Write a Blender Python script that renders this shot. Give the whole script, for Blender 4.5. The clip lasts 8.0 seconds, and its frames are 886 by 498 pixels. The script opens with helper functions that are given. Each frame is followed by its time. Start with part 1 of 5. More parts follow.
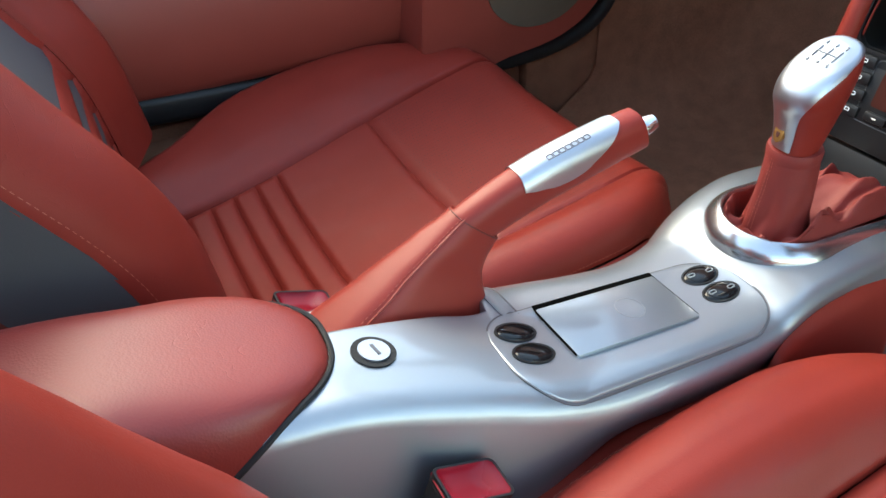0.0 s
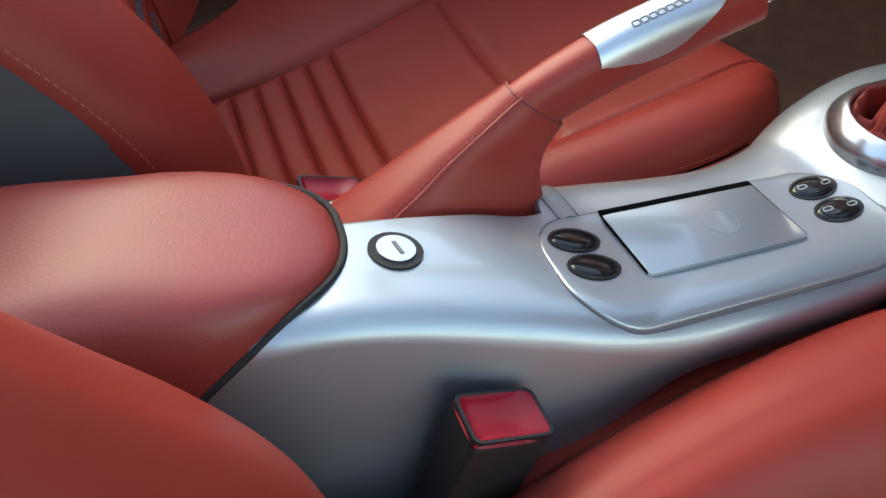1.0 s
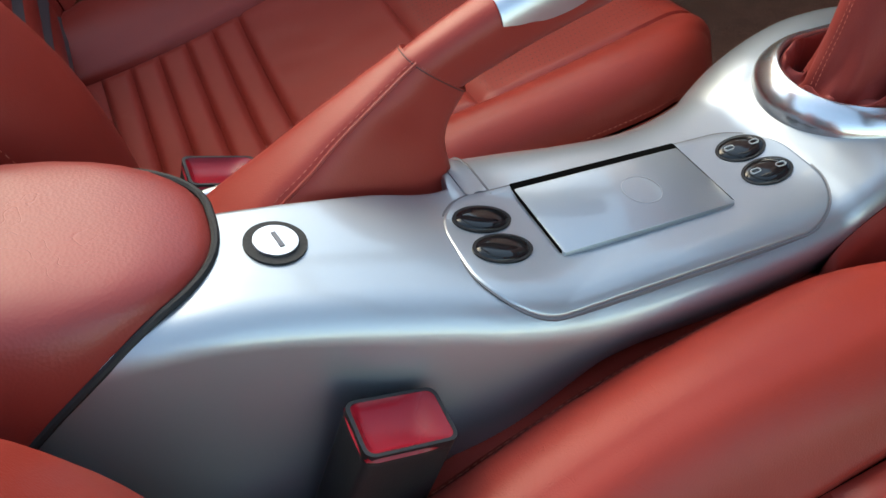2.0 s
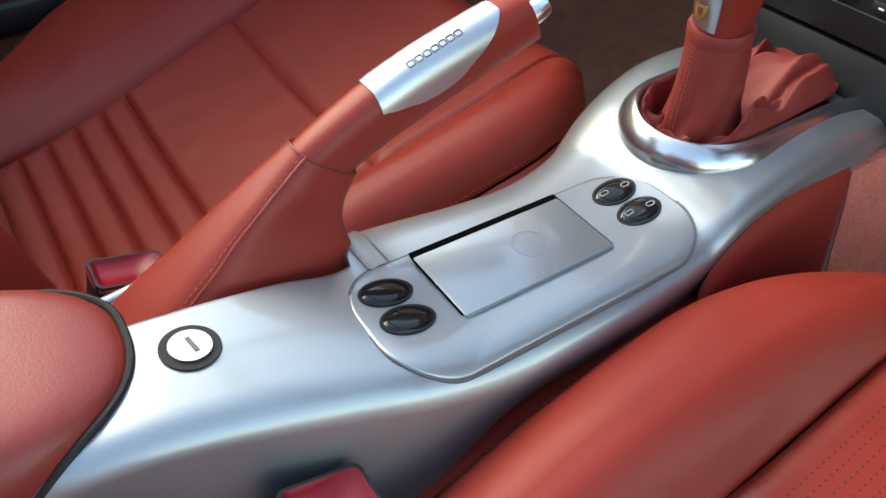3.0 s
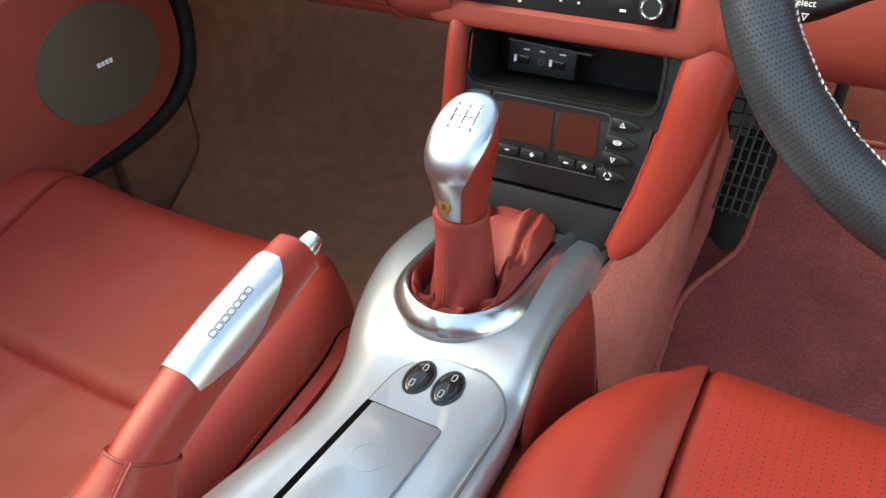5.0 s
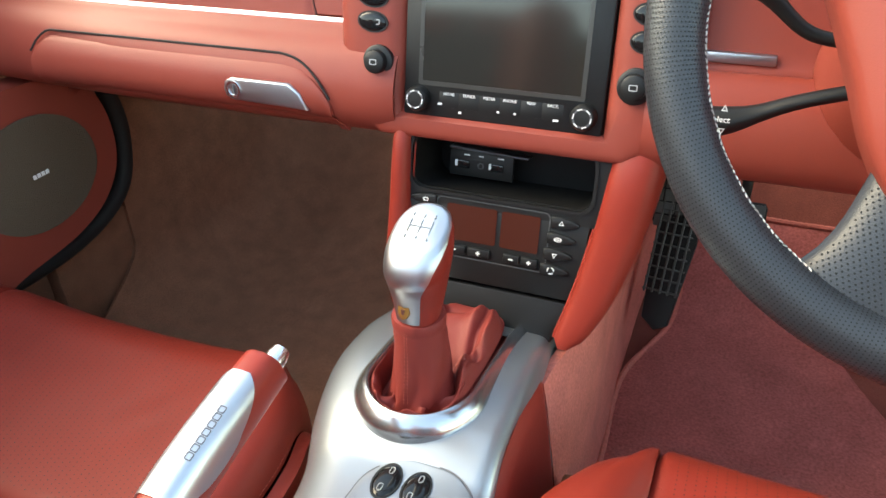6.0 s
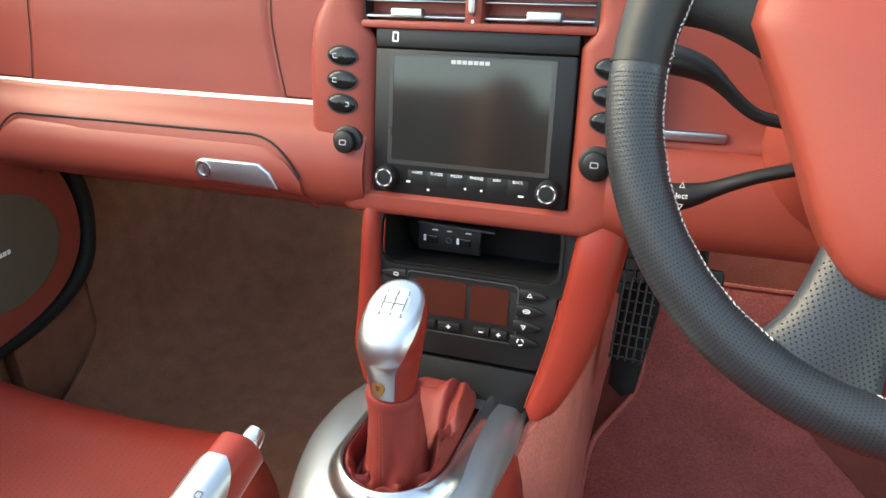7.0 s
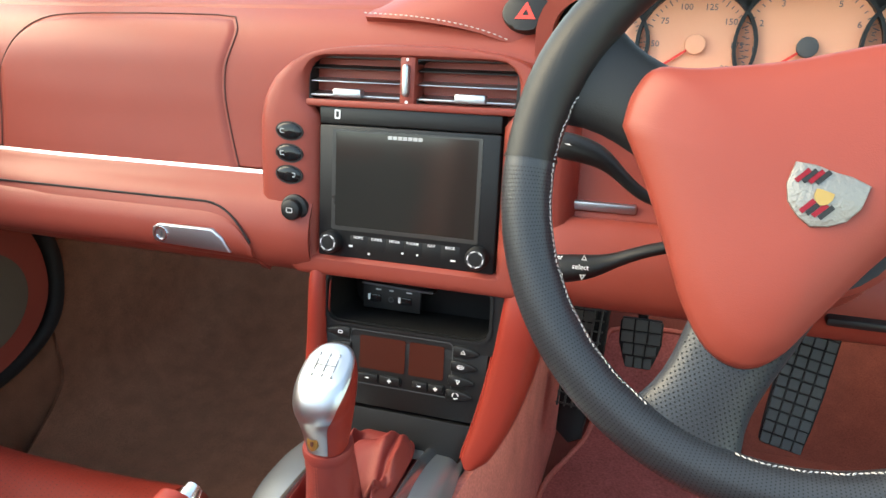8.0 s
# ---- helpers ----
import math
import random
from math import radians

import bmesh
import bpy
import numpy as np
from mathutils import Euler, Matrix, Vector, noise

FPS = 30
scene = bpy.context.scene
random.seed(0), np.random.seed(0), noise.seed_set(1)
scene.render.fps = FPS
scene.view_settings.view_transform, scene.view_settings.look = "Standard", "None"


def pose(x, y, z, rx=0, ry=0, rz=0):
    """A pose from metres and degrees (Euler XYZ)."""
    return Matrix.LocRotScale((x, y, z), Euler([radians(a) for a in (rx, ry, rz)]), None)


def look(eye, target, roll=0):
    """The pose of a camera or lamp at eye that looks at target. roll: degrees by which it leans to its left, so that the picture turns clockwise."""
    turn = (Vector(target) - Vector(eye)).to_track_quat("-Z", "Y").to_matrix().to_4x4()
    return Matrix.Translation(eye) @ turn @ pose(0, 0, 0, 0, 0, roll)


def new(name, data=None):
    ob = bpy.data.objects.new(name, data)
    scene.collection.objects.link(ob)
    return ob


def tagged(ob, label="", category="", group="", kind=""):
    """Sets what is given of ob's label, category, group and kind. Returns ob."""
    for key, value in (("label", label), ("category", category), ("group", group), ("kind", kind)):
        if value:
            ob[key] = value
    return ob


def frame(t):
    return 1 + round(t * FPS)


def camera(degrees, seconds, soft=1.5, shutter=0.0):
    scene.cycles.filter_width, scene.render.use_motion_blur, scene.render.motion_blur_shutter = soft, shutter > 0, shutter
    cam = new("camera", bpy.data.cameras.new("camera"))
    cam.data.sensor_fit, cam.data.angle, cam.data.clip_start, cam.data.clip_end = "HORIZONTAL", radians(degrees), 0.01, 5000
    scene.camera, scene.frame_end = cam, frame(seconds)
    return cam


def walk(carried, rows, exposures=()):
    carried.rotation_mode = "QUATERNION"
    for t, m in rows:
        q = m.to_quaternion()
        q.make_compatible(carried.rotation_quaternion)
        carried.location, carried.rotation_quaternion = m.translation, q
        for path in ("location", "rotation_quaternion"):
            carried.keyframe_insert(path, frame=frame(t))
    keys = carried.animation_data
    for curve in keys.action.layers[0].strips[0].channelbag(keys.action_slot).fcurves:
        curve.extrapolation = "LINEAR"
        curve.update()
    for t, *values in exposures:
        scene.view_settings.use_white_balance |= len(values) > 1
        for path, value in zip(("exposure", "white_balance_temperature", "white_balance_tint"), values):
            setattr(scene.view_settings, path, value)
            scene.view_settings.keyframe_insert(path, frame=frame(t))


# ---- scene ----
cam = camera(61.5, 8.0)
PATH = [
    (0, (0.334, -0.657, 0.755), (-1.096, 0.033, -0.462), -3.3),
    (0.5, (0.306, -0.63, 0.714), (-1.104, -0.142, -0.618), -4.2),
    (1, (0.285, -0.613, 0.686), (-1.09, -0.186, -0.702), -5.1),
    (1.2, (0.274, -0.604, 0.674), (-1.075, -0.192, -0.744), -5.4),
    (2.3, (0.262, -0.563, 0.664), (-0.982, -0.039, -0.81), -5.8),
    (2.5, (0.265, -0.563, 0.669), (-0.976, 0.005, -0.793), -6.0),
    (3, (0.265, -0.556, 0.704), (-0.925, 0.14, -0.745), -5.2),
    (3.5, (0.267, -0.54, 0.737), (-0.854, 0.358, -0.655), -5.5),
    (4, (0.248, -0.553, 0.751), (-0.752, 0.55, -0.585), -4.7),
    (4.2, (0.244, -0.56, 0.753), (-0.728, 0.603, -0.552), -4.7),
    (5.3, (0.216, -0.577, 0.768), (-0.559, 0.841, -0.41), -3.1),
    (5.5, (0.219, -0.579, 0.776), (-0.535, 0.879, -0.366), -2.9),
    (6, (0.205, -0.594, 0.79), (-0.488, 0.962, -0.258), -2.3),
    (6.5, (0.199, -0.594, 0.797), (-0.454, 1.03, -0.17), -2.0),
    (7, (0.2, -0.604, 0.801), (-0.423, 1.075, -0.091), -1.7),
    (7.5, (0.207, -0.607, 0.813), (-0.389, 1.11, -0.022), -1.3),
    (8, (0.257, -0.623, 0.845), (-0.341, 1.107, 0.039), -1.4),
]
walk(cam, [(t, look(eye, target, roll)) for t, eye, target, roll in PATH], exposures=[(0, 2.75, 8000, 0), (0.7, 2.45, 8000, 0), (3, 2.48, 8300, 0), (4, 2.75, 8700, 0), (5.5, 2.95, 9000, 0), (8, 2.85, 9000, 0)])


# ---------------------------------------------------------------- light
world = bpy.data.worlds.new("world")
scene.world = world
world.use_nodes = True
wt = world.node_tree
sky = wt.nodes.new("ShaderNodeTexSky")
sky.sky_type = "NISHITA"
sky.sun_disc = False
sky.sun_elevation = radians(42)
sky.sun_rotation = radians(258)
wt.links.new(sky.outputs[0], wt.nodes["Background"].inputs[0])
wt.nodes["Background"].inputs[1].default_value = 0.15

sun = new("sun", bpy.data.lights.new("sun", "SUN"))
sun.data.energy = 0.5
sun.data.angle = radians(45)
sun.data.color = (1.0, 0.93, 0.84)
sun.matrix_world = look((-1.7, -0.45, 1.85), (0, -0.1, 0.3))


# ---------------------------------------------------------------- materials
def material(name, color, rough=0.5, metal=0.0, grain=0.0, scale=300.0, bump=0.0, spread=0.12, spec=0.5, coat=0.0, voronoi=False, stain=12.0, rough_spread=0.08, crease=0.0):
    """Principled surface with two scales of variation in colour and gloss, and a fine relief."""
    m = bpy.data.materials.new(name)
    m.use_nodes = True
    nt = m.node_tree
    b = nt.nodes["Principled BSDF"]
    b.inputs["Metallic"].default_value = metal
    b.inputs["Specular IOR Level"].default_value = spec
    b.inputs["Coat Weight"].default_value = coat
    b.inputs["Coat Roughness"].default_value = 0.08
    co = nt.nodes.new("ShaderNodeTexCoord")
    big = nt.nodes.new("ShaderNodeTexNoise")
    big.inputs["Scale"].default_value = stain
    big.inputs["Detail"].default_value = 5
    fine = nt.nodes.new("ShaderNodeTexVoronoi" if voronoi else "ShaderNodeTexNoise")
    fine.inputs["Scale"].default_value = scale
    nt.links.new(co.outputs["Object"], big.inputs["Vector"])
    nt.links.new(co.outputs["Object"], fine.inputs["Vector"])
    mix = nt.nodes.new("ShaderNodeMix")
    mix.data_type = "RGBA"
    mix.inputs[6].default_value = (*[c * (1 - spread) for c in color], 1)
    mix.inputs[7].default_value = (*[min(1, c * (1 + spread)) for c in color], 1)
    nt.links.new(big.outputs["Fac"], mix.inputs[0])
    out = mix.outputs[2]
    if grain:
        mul = nt.nodes.new("ShaderNodeMix")
        mul.data_type = "RGBA"
        mul.blend_type = "MULTIPLY"
        mul.inputs[0].default_value = grain
        nt.links.new(out, mul.inputs[6])
        nt.links.new(fine.outputs[0], mul.inputs[7])
        out = mul.outputs[2]
    nt.links.new(out, b.inputs["Base Color"])
    mr = nt.nodes.new("ShaderNodeMapRange")
    mr.inputs["To Min"].default_value = max(0.02, rough - rough_spread)
    mr.inputs["To Max"].default_value = min(1, rough + rough_spread)
    nt.links.new(big.outputs["Fac"], mr.inputs["Value"])
    nt.links.new(mr.outputs[0], b.inputs["Roughness"])
    if bump:
        bn = nt.nodes.new("ShaderNodeBump")
        bn.inputs["Strength"].default_value = bump
        bn.inputs["Distance"].default_value = 0.001
        nt.links.new(fine.outputs[0], bn.inputs["Height"])
        nt.links.new(bn.outputs[0], b.inputs["Normal"])
        if crease:
            cr = nt.nodes.new("ShaderNodeTexNoise")
            cr.inputs["Scale"].default_value = 24
            cr.inputs["Detail"].default_value = 4
            cr.inputs["Roughness"].default_value = 0.5
            cr.inputs["Distortion"].default_value = 0.6
            nt.links.new(co.outputs["Object"], cr.inputs["Vector"])
            b2 = nt.nodes.new("ShaderNodeBump")
            b2.inputs["Strength"].default_value = crease
            b2.inputs["Distance"].default_value = 0.003
            nt.links.new(cr.outputs["Fac"], b2.inputs["Height"])
            nt.links.new(b2.outputs[0], bn.inputs["Normal"])
            # sparse fine cracks: thin lines of a warped noise, kept only in patches
            ln = nt.nodes.new("ShaderNodeTexNoise")
            ln.inputs["Scale"].default_value = 30
            ln.inputs["Detail"].default_value = 2
            ln.inputs["Distortion"].default_value = 0.8
            nt.links.new(co.outputs["Object"], ln.inputs["Vector"])
            off = nt.nodes.new("ShaderNodeMath")
            off.operation = "SUBTRACT"
            off.inputs[1].default_value = 0.5
            nt.links.new(ln.outputs["Fac"], off.inputs[0])
            ab = nt.nodes.new("ShaderNodeMath")
            ab.operation = "ABSOLUTE"
            nt.links.new(off.outputs[0], ab.inputs[0])
            thin = nt.nodes.new("ShaderNodeMapRange")
            thin.inputs["From Max"].default_value = 0.008
            nt.links.new(ab.outputs[0], thin.inputs["Value"])
            patch = nt.nodes.new("ShaderNodeMapRange")
            patch.inputs["From Min"].default_value = 0.54
            patch.inputs["From Max"].default_value = 0.68
            patch.inputs["To Max"].default_value = crease * 1.3
            nt.links.new(big.outputs["Fac"], patch.inputs["Value"])
            b3 = nt.nodes.new("ShaderNodeBump")
            b3.inputs["Distance"].default_value = 0.0008
            nt.links.new(patch.outputs[0], b3.inputs["Strength"])
            b3.invert = False
            nt.links.new(thin.outputs[0], b3.inputs["Height"])
            nt.links.new(b3.outputs[0], b2.inputs["Normal"])
    return m


LEATHER = material("red leather", (0.245, 0.027, 0.018), 0.42, bump=0.08, crease=0.08, spec=0.26, scale=1100, voronoi=True, spread=0.14)
LEATHER_SEAT = material("worn red leather", (0.225, 0.0245, 0.016), 0.42, bump=0.10, crease=0.19, spec=0.24, scale=1000, voronoi=True, spread=0.2, stain=9)
LEATHER_ARM = material("grained red leather", (0.215, 0.026, 0.020), 0.42, bump=0.11, crease=0.15, spec=0.45, scale=620, voronoi=True, spread=0.16)
LEATHER_DASH = material("red dashboard leather", (0.240, 0.043, 0.030), 0.44, bump=0.06, crease=0.06, spec=0.28, scale=1200, voronoi=True, spread=0.1)
GAITER = material("soft red gaiter leather", (0.20, 0.027, 0.022), 0.58, bump=0.12, crease=0.1, spec=0.35, scale=900, voronoi=True, spread=0.18, stain=30)
# brown haze is mixed into this red, so it is paler than FLOOR
CARPET = material("red carpet with haze tint", (0.38, 0.165, 0.10), 0.95, grain=0.7, scale=700, bump=1.0, spread=0.3, spec=0.1, stain=30)
FLOOR = material("burgundy carpet", (0.30, 0.085, 0.065), 0.95, grain=0.7, scale=600, bump=1.0, spread=0.3, spec=0.1, stain=24)
MAT = material("burgundy velour mat", (0.56, 0.15, 0.13), 0.95, grain=0.7, scale=260, bump=1.0, spread=0.38, spec=0.1, stain=16)
# faded red, its base raised further to stand in for missing light
SUEDE = material("faded red carpet trim, lifted against shade", (0.72, 0.21, 0.165), 0.9, grain=0.5, scale=300, bump=0.9, spread=0.3, spec=0.15, stain=20)
SILVER = material("silver lacquer", (0.31, 0.345, 0.372), 0.44, metal=0.80, coat=0.9, spread=0.03, rough_spread=0.04)
ALU = material("brushed aluminium", (0.46, 0.49, 0.525), 0.38, metal=1.0, spread=0.04)
RING = material("satin silver ring", (0.46, 0.48, 0.505), 0.23, metal=0.95, spread=0.02)
CHROME = material("satin chrome", (0.80, 0.81, 0.83), 0.24, metal=1.0, spread=0.02)
BLACK = material("black plastic", (0.010, 0.0105, 0.011), 0.46, spec=0.32, bump=0.15, scale=900, spread=0.2)
GLOSS = material("gloss black", (0.008, 0.009, 0.010), 0.09, spec=0.32, spread=0.1, rough_spread=0.03)
RUBBER = material("black rubber", (0.014, 0.0145, 0.015), 0.6, spec=0.25, bump=0.3, scale=500, spread=0.25)
WHEEL = material("black perforated leather", (0.022, 0.025, 0.030), 0.37, spec=0.42, bump=0.12, scale=900, voronoi=True, spread=0.2)
THREAD = material("pale thread", (0.44, 0.42, 0.39), 0.8, spread=0.1)
REDTHREAD = material("red thread", (0.40, 0.10, 0.07), 0.8, spread=0.1)
WHITE = material("white print", (0.8, 0.8, 0.8), 0.6, spread=0.03)
LINE = material("dark red joint", (0.07, 0.016, 0.012), 0.7, spread=0.1)
RIB = material("dark grey rubber", (0.055, 0.062, 0.064), 0.5, bump=0.2, scale=500, spread=0.2)
CREST = material("dull silver badge", (0.24, 0.225, 0.20), 0.4, metal=0.6, bump=0.8, scale=350, spread=0.1)
MARK = material("grey print", (0.42, 0.42, 0.42), 0.5, spread=0.05)
BUCKLE_RED = material("red buckle plastic", (0.20, 0.004, 0.012), 0.28, spec=0.25, spread=0.2)
DISPLAY = material("dark amber display", (0.06, 0.016, 0.011), 0.2, spread=0.1)
SCREEN = material("dark screen glass", (0.02, 0.019, 0.017), 0.1, spread=0.1, rough_spread=0.02)
GREY = material("dark grey shell", (0.055, 0.058, 0.062), 0.6, bump=0.2, scale=600, spread=0.2)
GRILLE = material("brown speaker mesh", (0.085, 0.060, 0.040), 0.7, bump=0.6, scale=900, voronoi=True, spread=0.15)
DIAL = material("cream dial", (0.75, 0.34, 0.21), 0.6, spread=0.05)
NEEDLE = material("red needle", (0.7, 0.03, 0.02), 0.5, spread=0.05)
GOLD = material("gold badge", (0.42, 0.25, 0.08), 0.35, metal=0.7, spread=0.1)
LINING = material("dark pocket lining", (0.007, 0.007, 0.007), 0.7, spec=0.2, bump=0.3, scale=500, spread=0.2)
VOID = material("dark open gap", (0.004, 0.004, 0.004), 0.95, spec=0.0, spread=0.1)
FRAME = material("faint screen border", (0.035, 0.034, 0.032), 0.3, spread=0.05)
DARK = material("dark printed grey", (0.10, 0.10, 0.11), 0.6, spread=0.05)
GREY_LINE = material("grey engraving", (0.37, 0.39, 0.41), 0.42, metal=0.7, spread=0.03)
HEADLINER = material("grey headliner cloth", (0.36, 0.34, 0.31), 0.9, grain=0.3, scale=900, bump=0.3, spread=0.08)
GROUND = material("asphalt ground", (0.05, 0.05, 0.05), 0.9, grain=0.5, scale=90, bump=0.6, spread=0.25, stain=1.5)
PAINT = material("dark car paint", (0.05, 0.05, 0.055), 0.3, coat=0.5, spread=0.05)


# ---------------------------------------------------------------- builders
def thing(name, at=(0, 0, 0), label="", category="", group="", kind=""):
    ob = new(name)
    ob.location = at
    return tagged(ob, label, category, group, kind)


def part(name, bm, mat, parent=None, label="", smooth=True):
    """One mesh object from a bmesh given in world coordinates, laid under its parent."""
    me = bpy.data.meshes.new(name)
    bmesh.ops.recalc_face_normals(bm, faces=bm.faces)
    bm.to_mesh(me)
    bm.free()
    if smooth:
        me.polygons.foreach_set("use_smooth", [len(p.vertices) <= 6 for p in me.polygons])
        me.set_sharp_from_angle(angle=radians(38))
    me.materials.append(mat)
    ob = new(name, me)
    if parent:
        base, p = Vector((0, 0, 0)), parent
        while p:
            base += p.location
            p = p.parent
        ob.parent = parent
        me.transform(Matrix.Translation(-base))
    if label:
        ob["label"] = label
    return ob


def single(name, bm, mat, label, category, group="", kind="", smooth=True):
    return tagged(part(name, bm, mat, None, "", smooth), label, category, group, kind)


def grid(f, nu, nv, wrap=False):
    """A sheet of (nu+1) x (nv+1) points f(u, v), u and v in 0..1; wrap joins the u ends."""
    bm = bmesh.new()
    rows = [[bm.verts.new(f(i / nu, j / nv)) for i in range(nu if wrap else nu + 1)] for j in range(nv + 1)]
    n = len(rows[0])
    for j in range(nv):
        for i in range(n if wrap else n - 1):
            k = (i + 1) % n
            bm.faces.new((rows[j][i], rows[j][k], rows[j + 1][k], rows[j + 1][i]))
    bm.normal_update()
    return bm


def loft(rings, caps=True):
    """Closed rings of points joined one to the next."""
    bm = bmesh.new()
    vs = [[bm.verts.new(p) for p in r] for r in rings]
    for a, b in zip(vs, vs[1:]):
        for i in range(len(a)):
            k = (i + 1) % len(a)
            bm.faces.new((a[i], a[k], b[k], b[i]))
    if caps:
        bm.faces.new(vs[0][::-1])
        bm.faces.new(vs[-1])
    return bm


def box(size, m=Matrix(), bevel=0.0, seg=2):
    bm = bmesh.new()
    bmesh.ops.create_cube(bm, size=1, matrix=Matrix.Diagonal((*size, 1)))
    if bevel:
        bmesh.ops.bevel(bm, geom=bm.edges[:], offset=bevel, segments=seg, profile=0.5, affect="EDGES")
    bm.transform(m)
    return bm


def plate(outline, depth, m=Matrix(), bevel=0.0, seg=2):
    """A flat piece: outline in x, y, its front at z = 0 and its back at -depth, the front edge rounded."""
    bm = bmesh.new()
    top = [bm.verts.new((x, y, 0)) for x, y in outline]
    low = [bm.verts.new((x, y, -depth)) for x, y in outline]
    n = len(top)
    f = bm.faces.new(top)
    bm.faces.new(low[::-1])
    for i in range(n):
        bm.faces.new((top[i], low[i], low[(i + 1) % n], top[(i + 1) % n]))
    if bevel:
        bmesh.ops.bevel(bm, geom=list(f.edges), offset=bevel, segments=seg, profile=0.5, affect="EDGES")
    bm.transform(m)
    return bm


def ring_plate(outer, inner, depth, m=Matrix()):
    """A flat frame between two outlines of the same number of points."""
    bm = bmesh.new()
    a = [[bm.verts.new((x, y, z)) for x, y in o] for o in (outer, inner) for z in (0, -depth)]
    n = len(outer)
    for i in range(n):
        k = (i + 1) % n
        for p, q in ((0, 1), (1, 3), (3, 2), (2, 0)):
            bm.faces.new((a[p][i], a[p][k], a[q][k], a[q][i]))
    bm.transform(m)
    return bm


def dome(w, h, rise, m, n=36):
    """An oval key with a softly domed top."""
    return loft([[m @ Vector((w / 2 * t * math.cos(2 * math.pi * k / n), h / 2 * t * math.sin(2 * math.pi * k / n), z)) for k in range(n)] for t, z in ((1, -0.006), (1, -0.0008), (0.985, 0.0), (0.95, rise * 0.25), (0.85, rise * 0.55), (0.65, rise * 0.82), (0.4, rise * 0.95), (0.06, rise))])


def rrect(w, h, r, n=6, cx=0.0, cy=0.0):
    pts = []
    for k, (sx, sy) in enumerate(((1, 1), (-1, 1), (-1, -1), (1, -1))):
        for i in range(n + 1):
            a = (k + i / n) * math.pi / 2
            pts.append((cx + sx * (w / 2 - r) + r * math.cos(a), cy + sy * (h / 2 - r) + r * math.sin(a)))
    return pts


def oval(w, h, n=28, cx=0.0, cy=0.0):
    return [(cx + w / 2 * math.cos(2 * math.pi * i / n), cy + h / 2 * math.sin(2 * math.pi * i / n)) for i in range(n)]


def tube(path, radius, seg=10, closed=False, flat=1.0):
    """A round bar along a path of points; radius may be a function of the share of the way."""
    pts = [Vector(p) for p in path]
    n = len(pts)
    rings, side = [], None
    for i, p in enumerate(pts):
        if closed:
            d = pts[(i + 1) % n] - pts[i - 1]
        else:
            d = pts[min(i + 1, n - 1)] - pts[max(i - 1, 0)]
        d.normalize()
        if side is None:
            side = d.cross(Vector((0, 0, 1)) if abs(d.z) < 0.9 else Vector((1, 0, 0))).normalized()
        side = (side - d * side.dot(d)).normalized()
        up = side.cross(d)
        r = radius(i / max(1, n - 1)) if callable(radius) else radius
        rings.append([p + r * (math.cos(2 * math.pi * k / seg) * side + flat * math.sin(2 * math.pi * k / seg) * up) for k in range(seg)])
    if closed:
        rings.append(rings[0])
        bm = loft(rings, caps=False)
        bmesh.ops.remove_doubles(bm, verts=bm.verts[:], dist=1e-6)
        return bm
    return loft(rings)


def curve(points, n=24):
    """Catmull-Rom points through the given ones."""
    p = [Vector(q) for q in points]
    p = [2 * p[0] - p[1], *p, 2 * p[-1] - p[-2]]
    out = []
    m = len(p) - 3
    for i in range(n + 1):
        s = i / n * m
        k = min(int(s), m - 1)
        t = s - k
        a, b, c, d = p[k : k + 4]
        out.append(0.5 * (2 * b + (c - a) * t + (2 * a - 5 * b + 4 * c - d) * t * t + (3 * b - a - 3 * c + d) * t**3))
    return out


def lerp(table, x):
    """Smooth value at x from rows of (x, value)."""
    xs = [r[0] for r in table]
    if x <= xs[0]:
        return table[0][1]
    if x >= xs[-1]:
        return table[-1][1]
    k = max(i for i in range(len(xs) - 1) if xs[i] <= x)
    t = (x - xs[k]) / (xs[k + 1] - xs[k])

    def slope(i):
        if i == 0 or i == len(xs) - 1:
            return 0.0 if len(xs) < 3 else (table[min(i + 1, len(xs) - 1)][1] - table[max(i - 1, 0)][1]) / (xs[min(i + 1, len(xs) - 1)] - xs[max(i - 1, 0)])
        return (table[i + 1][1] - table[i - 1][1]) / (xs[i + 1] - xs[i - 1])

    h = xs[k + 1] - xs[k]
    a, b = table[k][1], table[k + 1][1]
    ma, mb = slope(k) * h, slope(k + 1) * h
    return (2 * t**3 - 3 * t**2 + 1) * a + (t**3 - 2 * t**2 + t) * ma + (-2 * t**3 + 3 * t**2) * b + (t**3 - t**2) * mb


def letters(body, size, m, mat, parent, name="lettering", depth=0.0002):
    """Raised print in the built-in font, centred on the pose m, facing its z."""
    cu = bpy.data.curves.new(name, "FONT")
    cu.body, cu.size, cu.align_x, cu.align_y, cu.extrude = body, size, "CENTER", "CENTER", depth
    cu.resolution_u = 2
    ob = bpy.data.objects.new(name, cu)
    scene.collection.objects.link(ob)
    bpy.context.view_layer.update()
    me = bpy.data.meshes.new_from_object(ob.evaluated_get(bpy.context.evaluated_depsgraph_get()))
    bpy.data.objects.remove(ob)
    bm = bmesh.new()
    bm.from_mesh(me)
    bpy.data.meshes.remove(me)
    bm.transform(m)
    return part(name, bm, mat, parent, smooth=False)


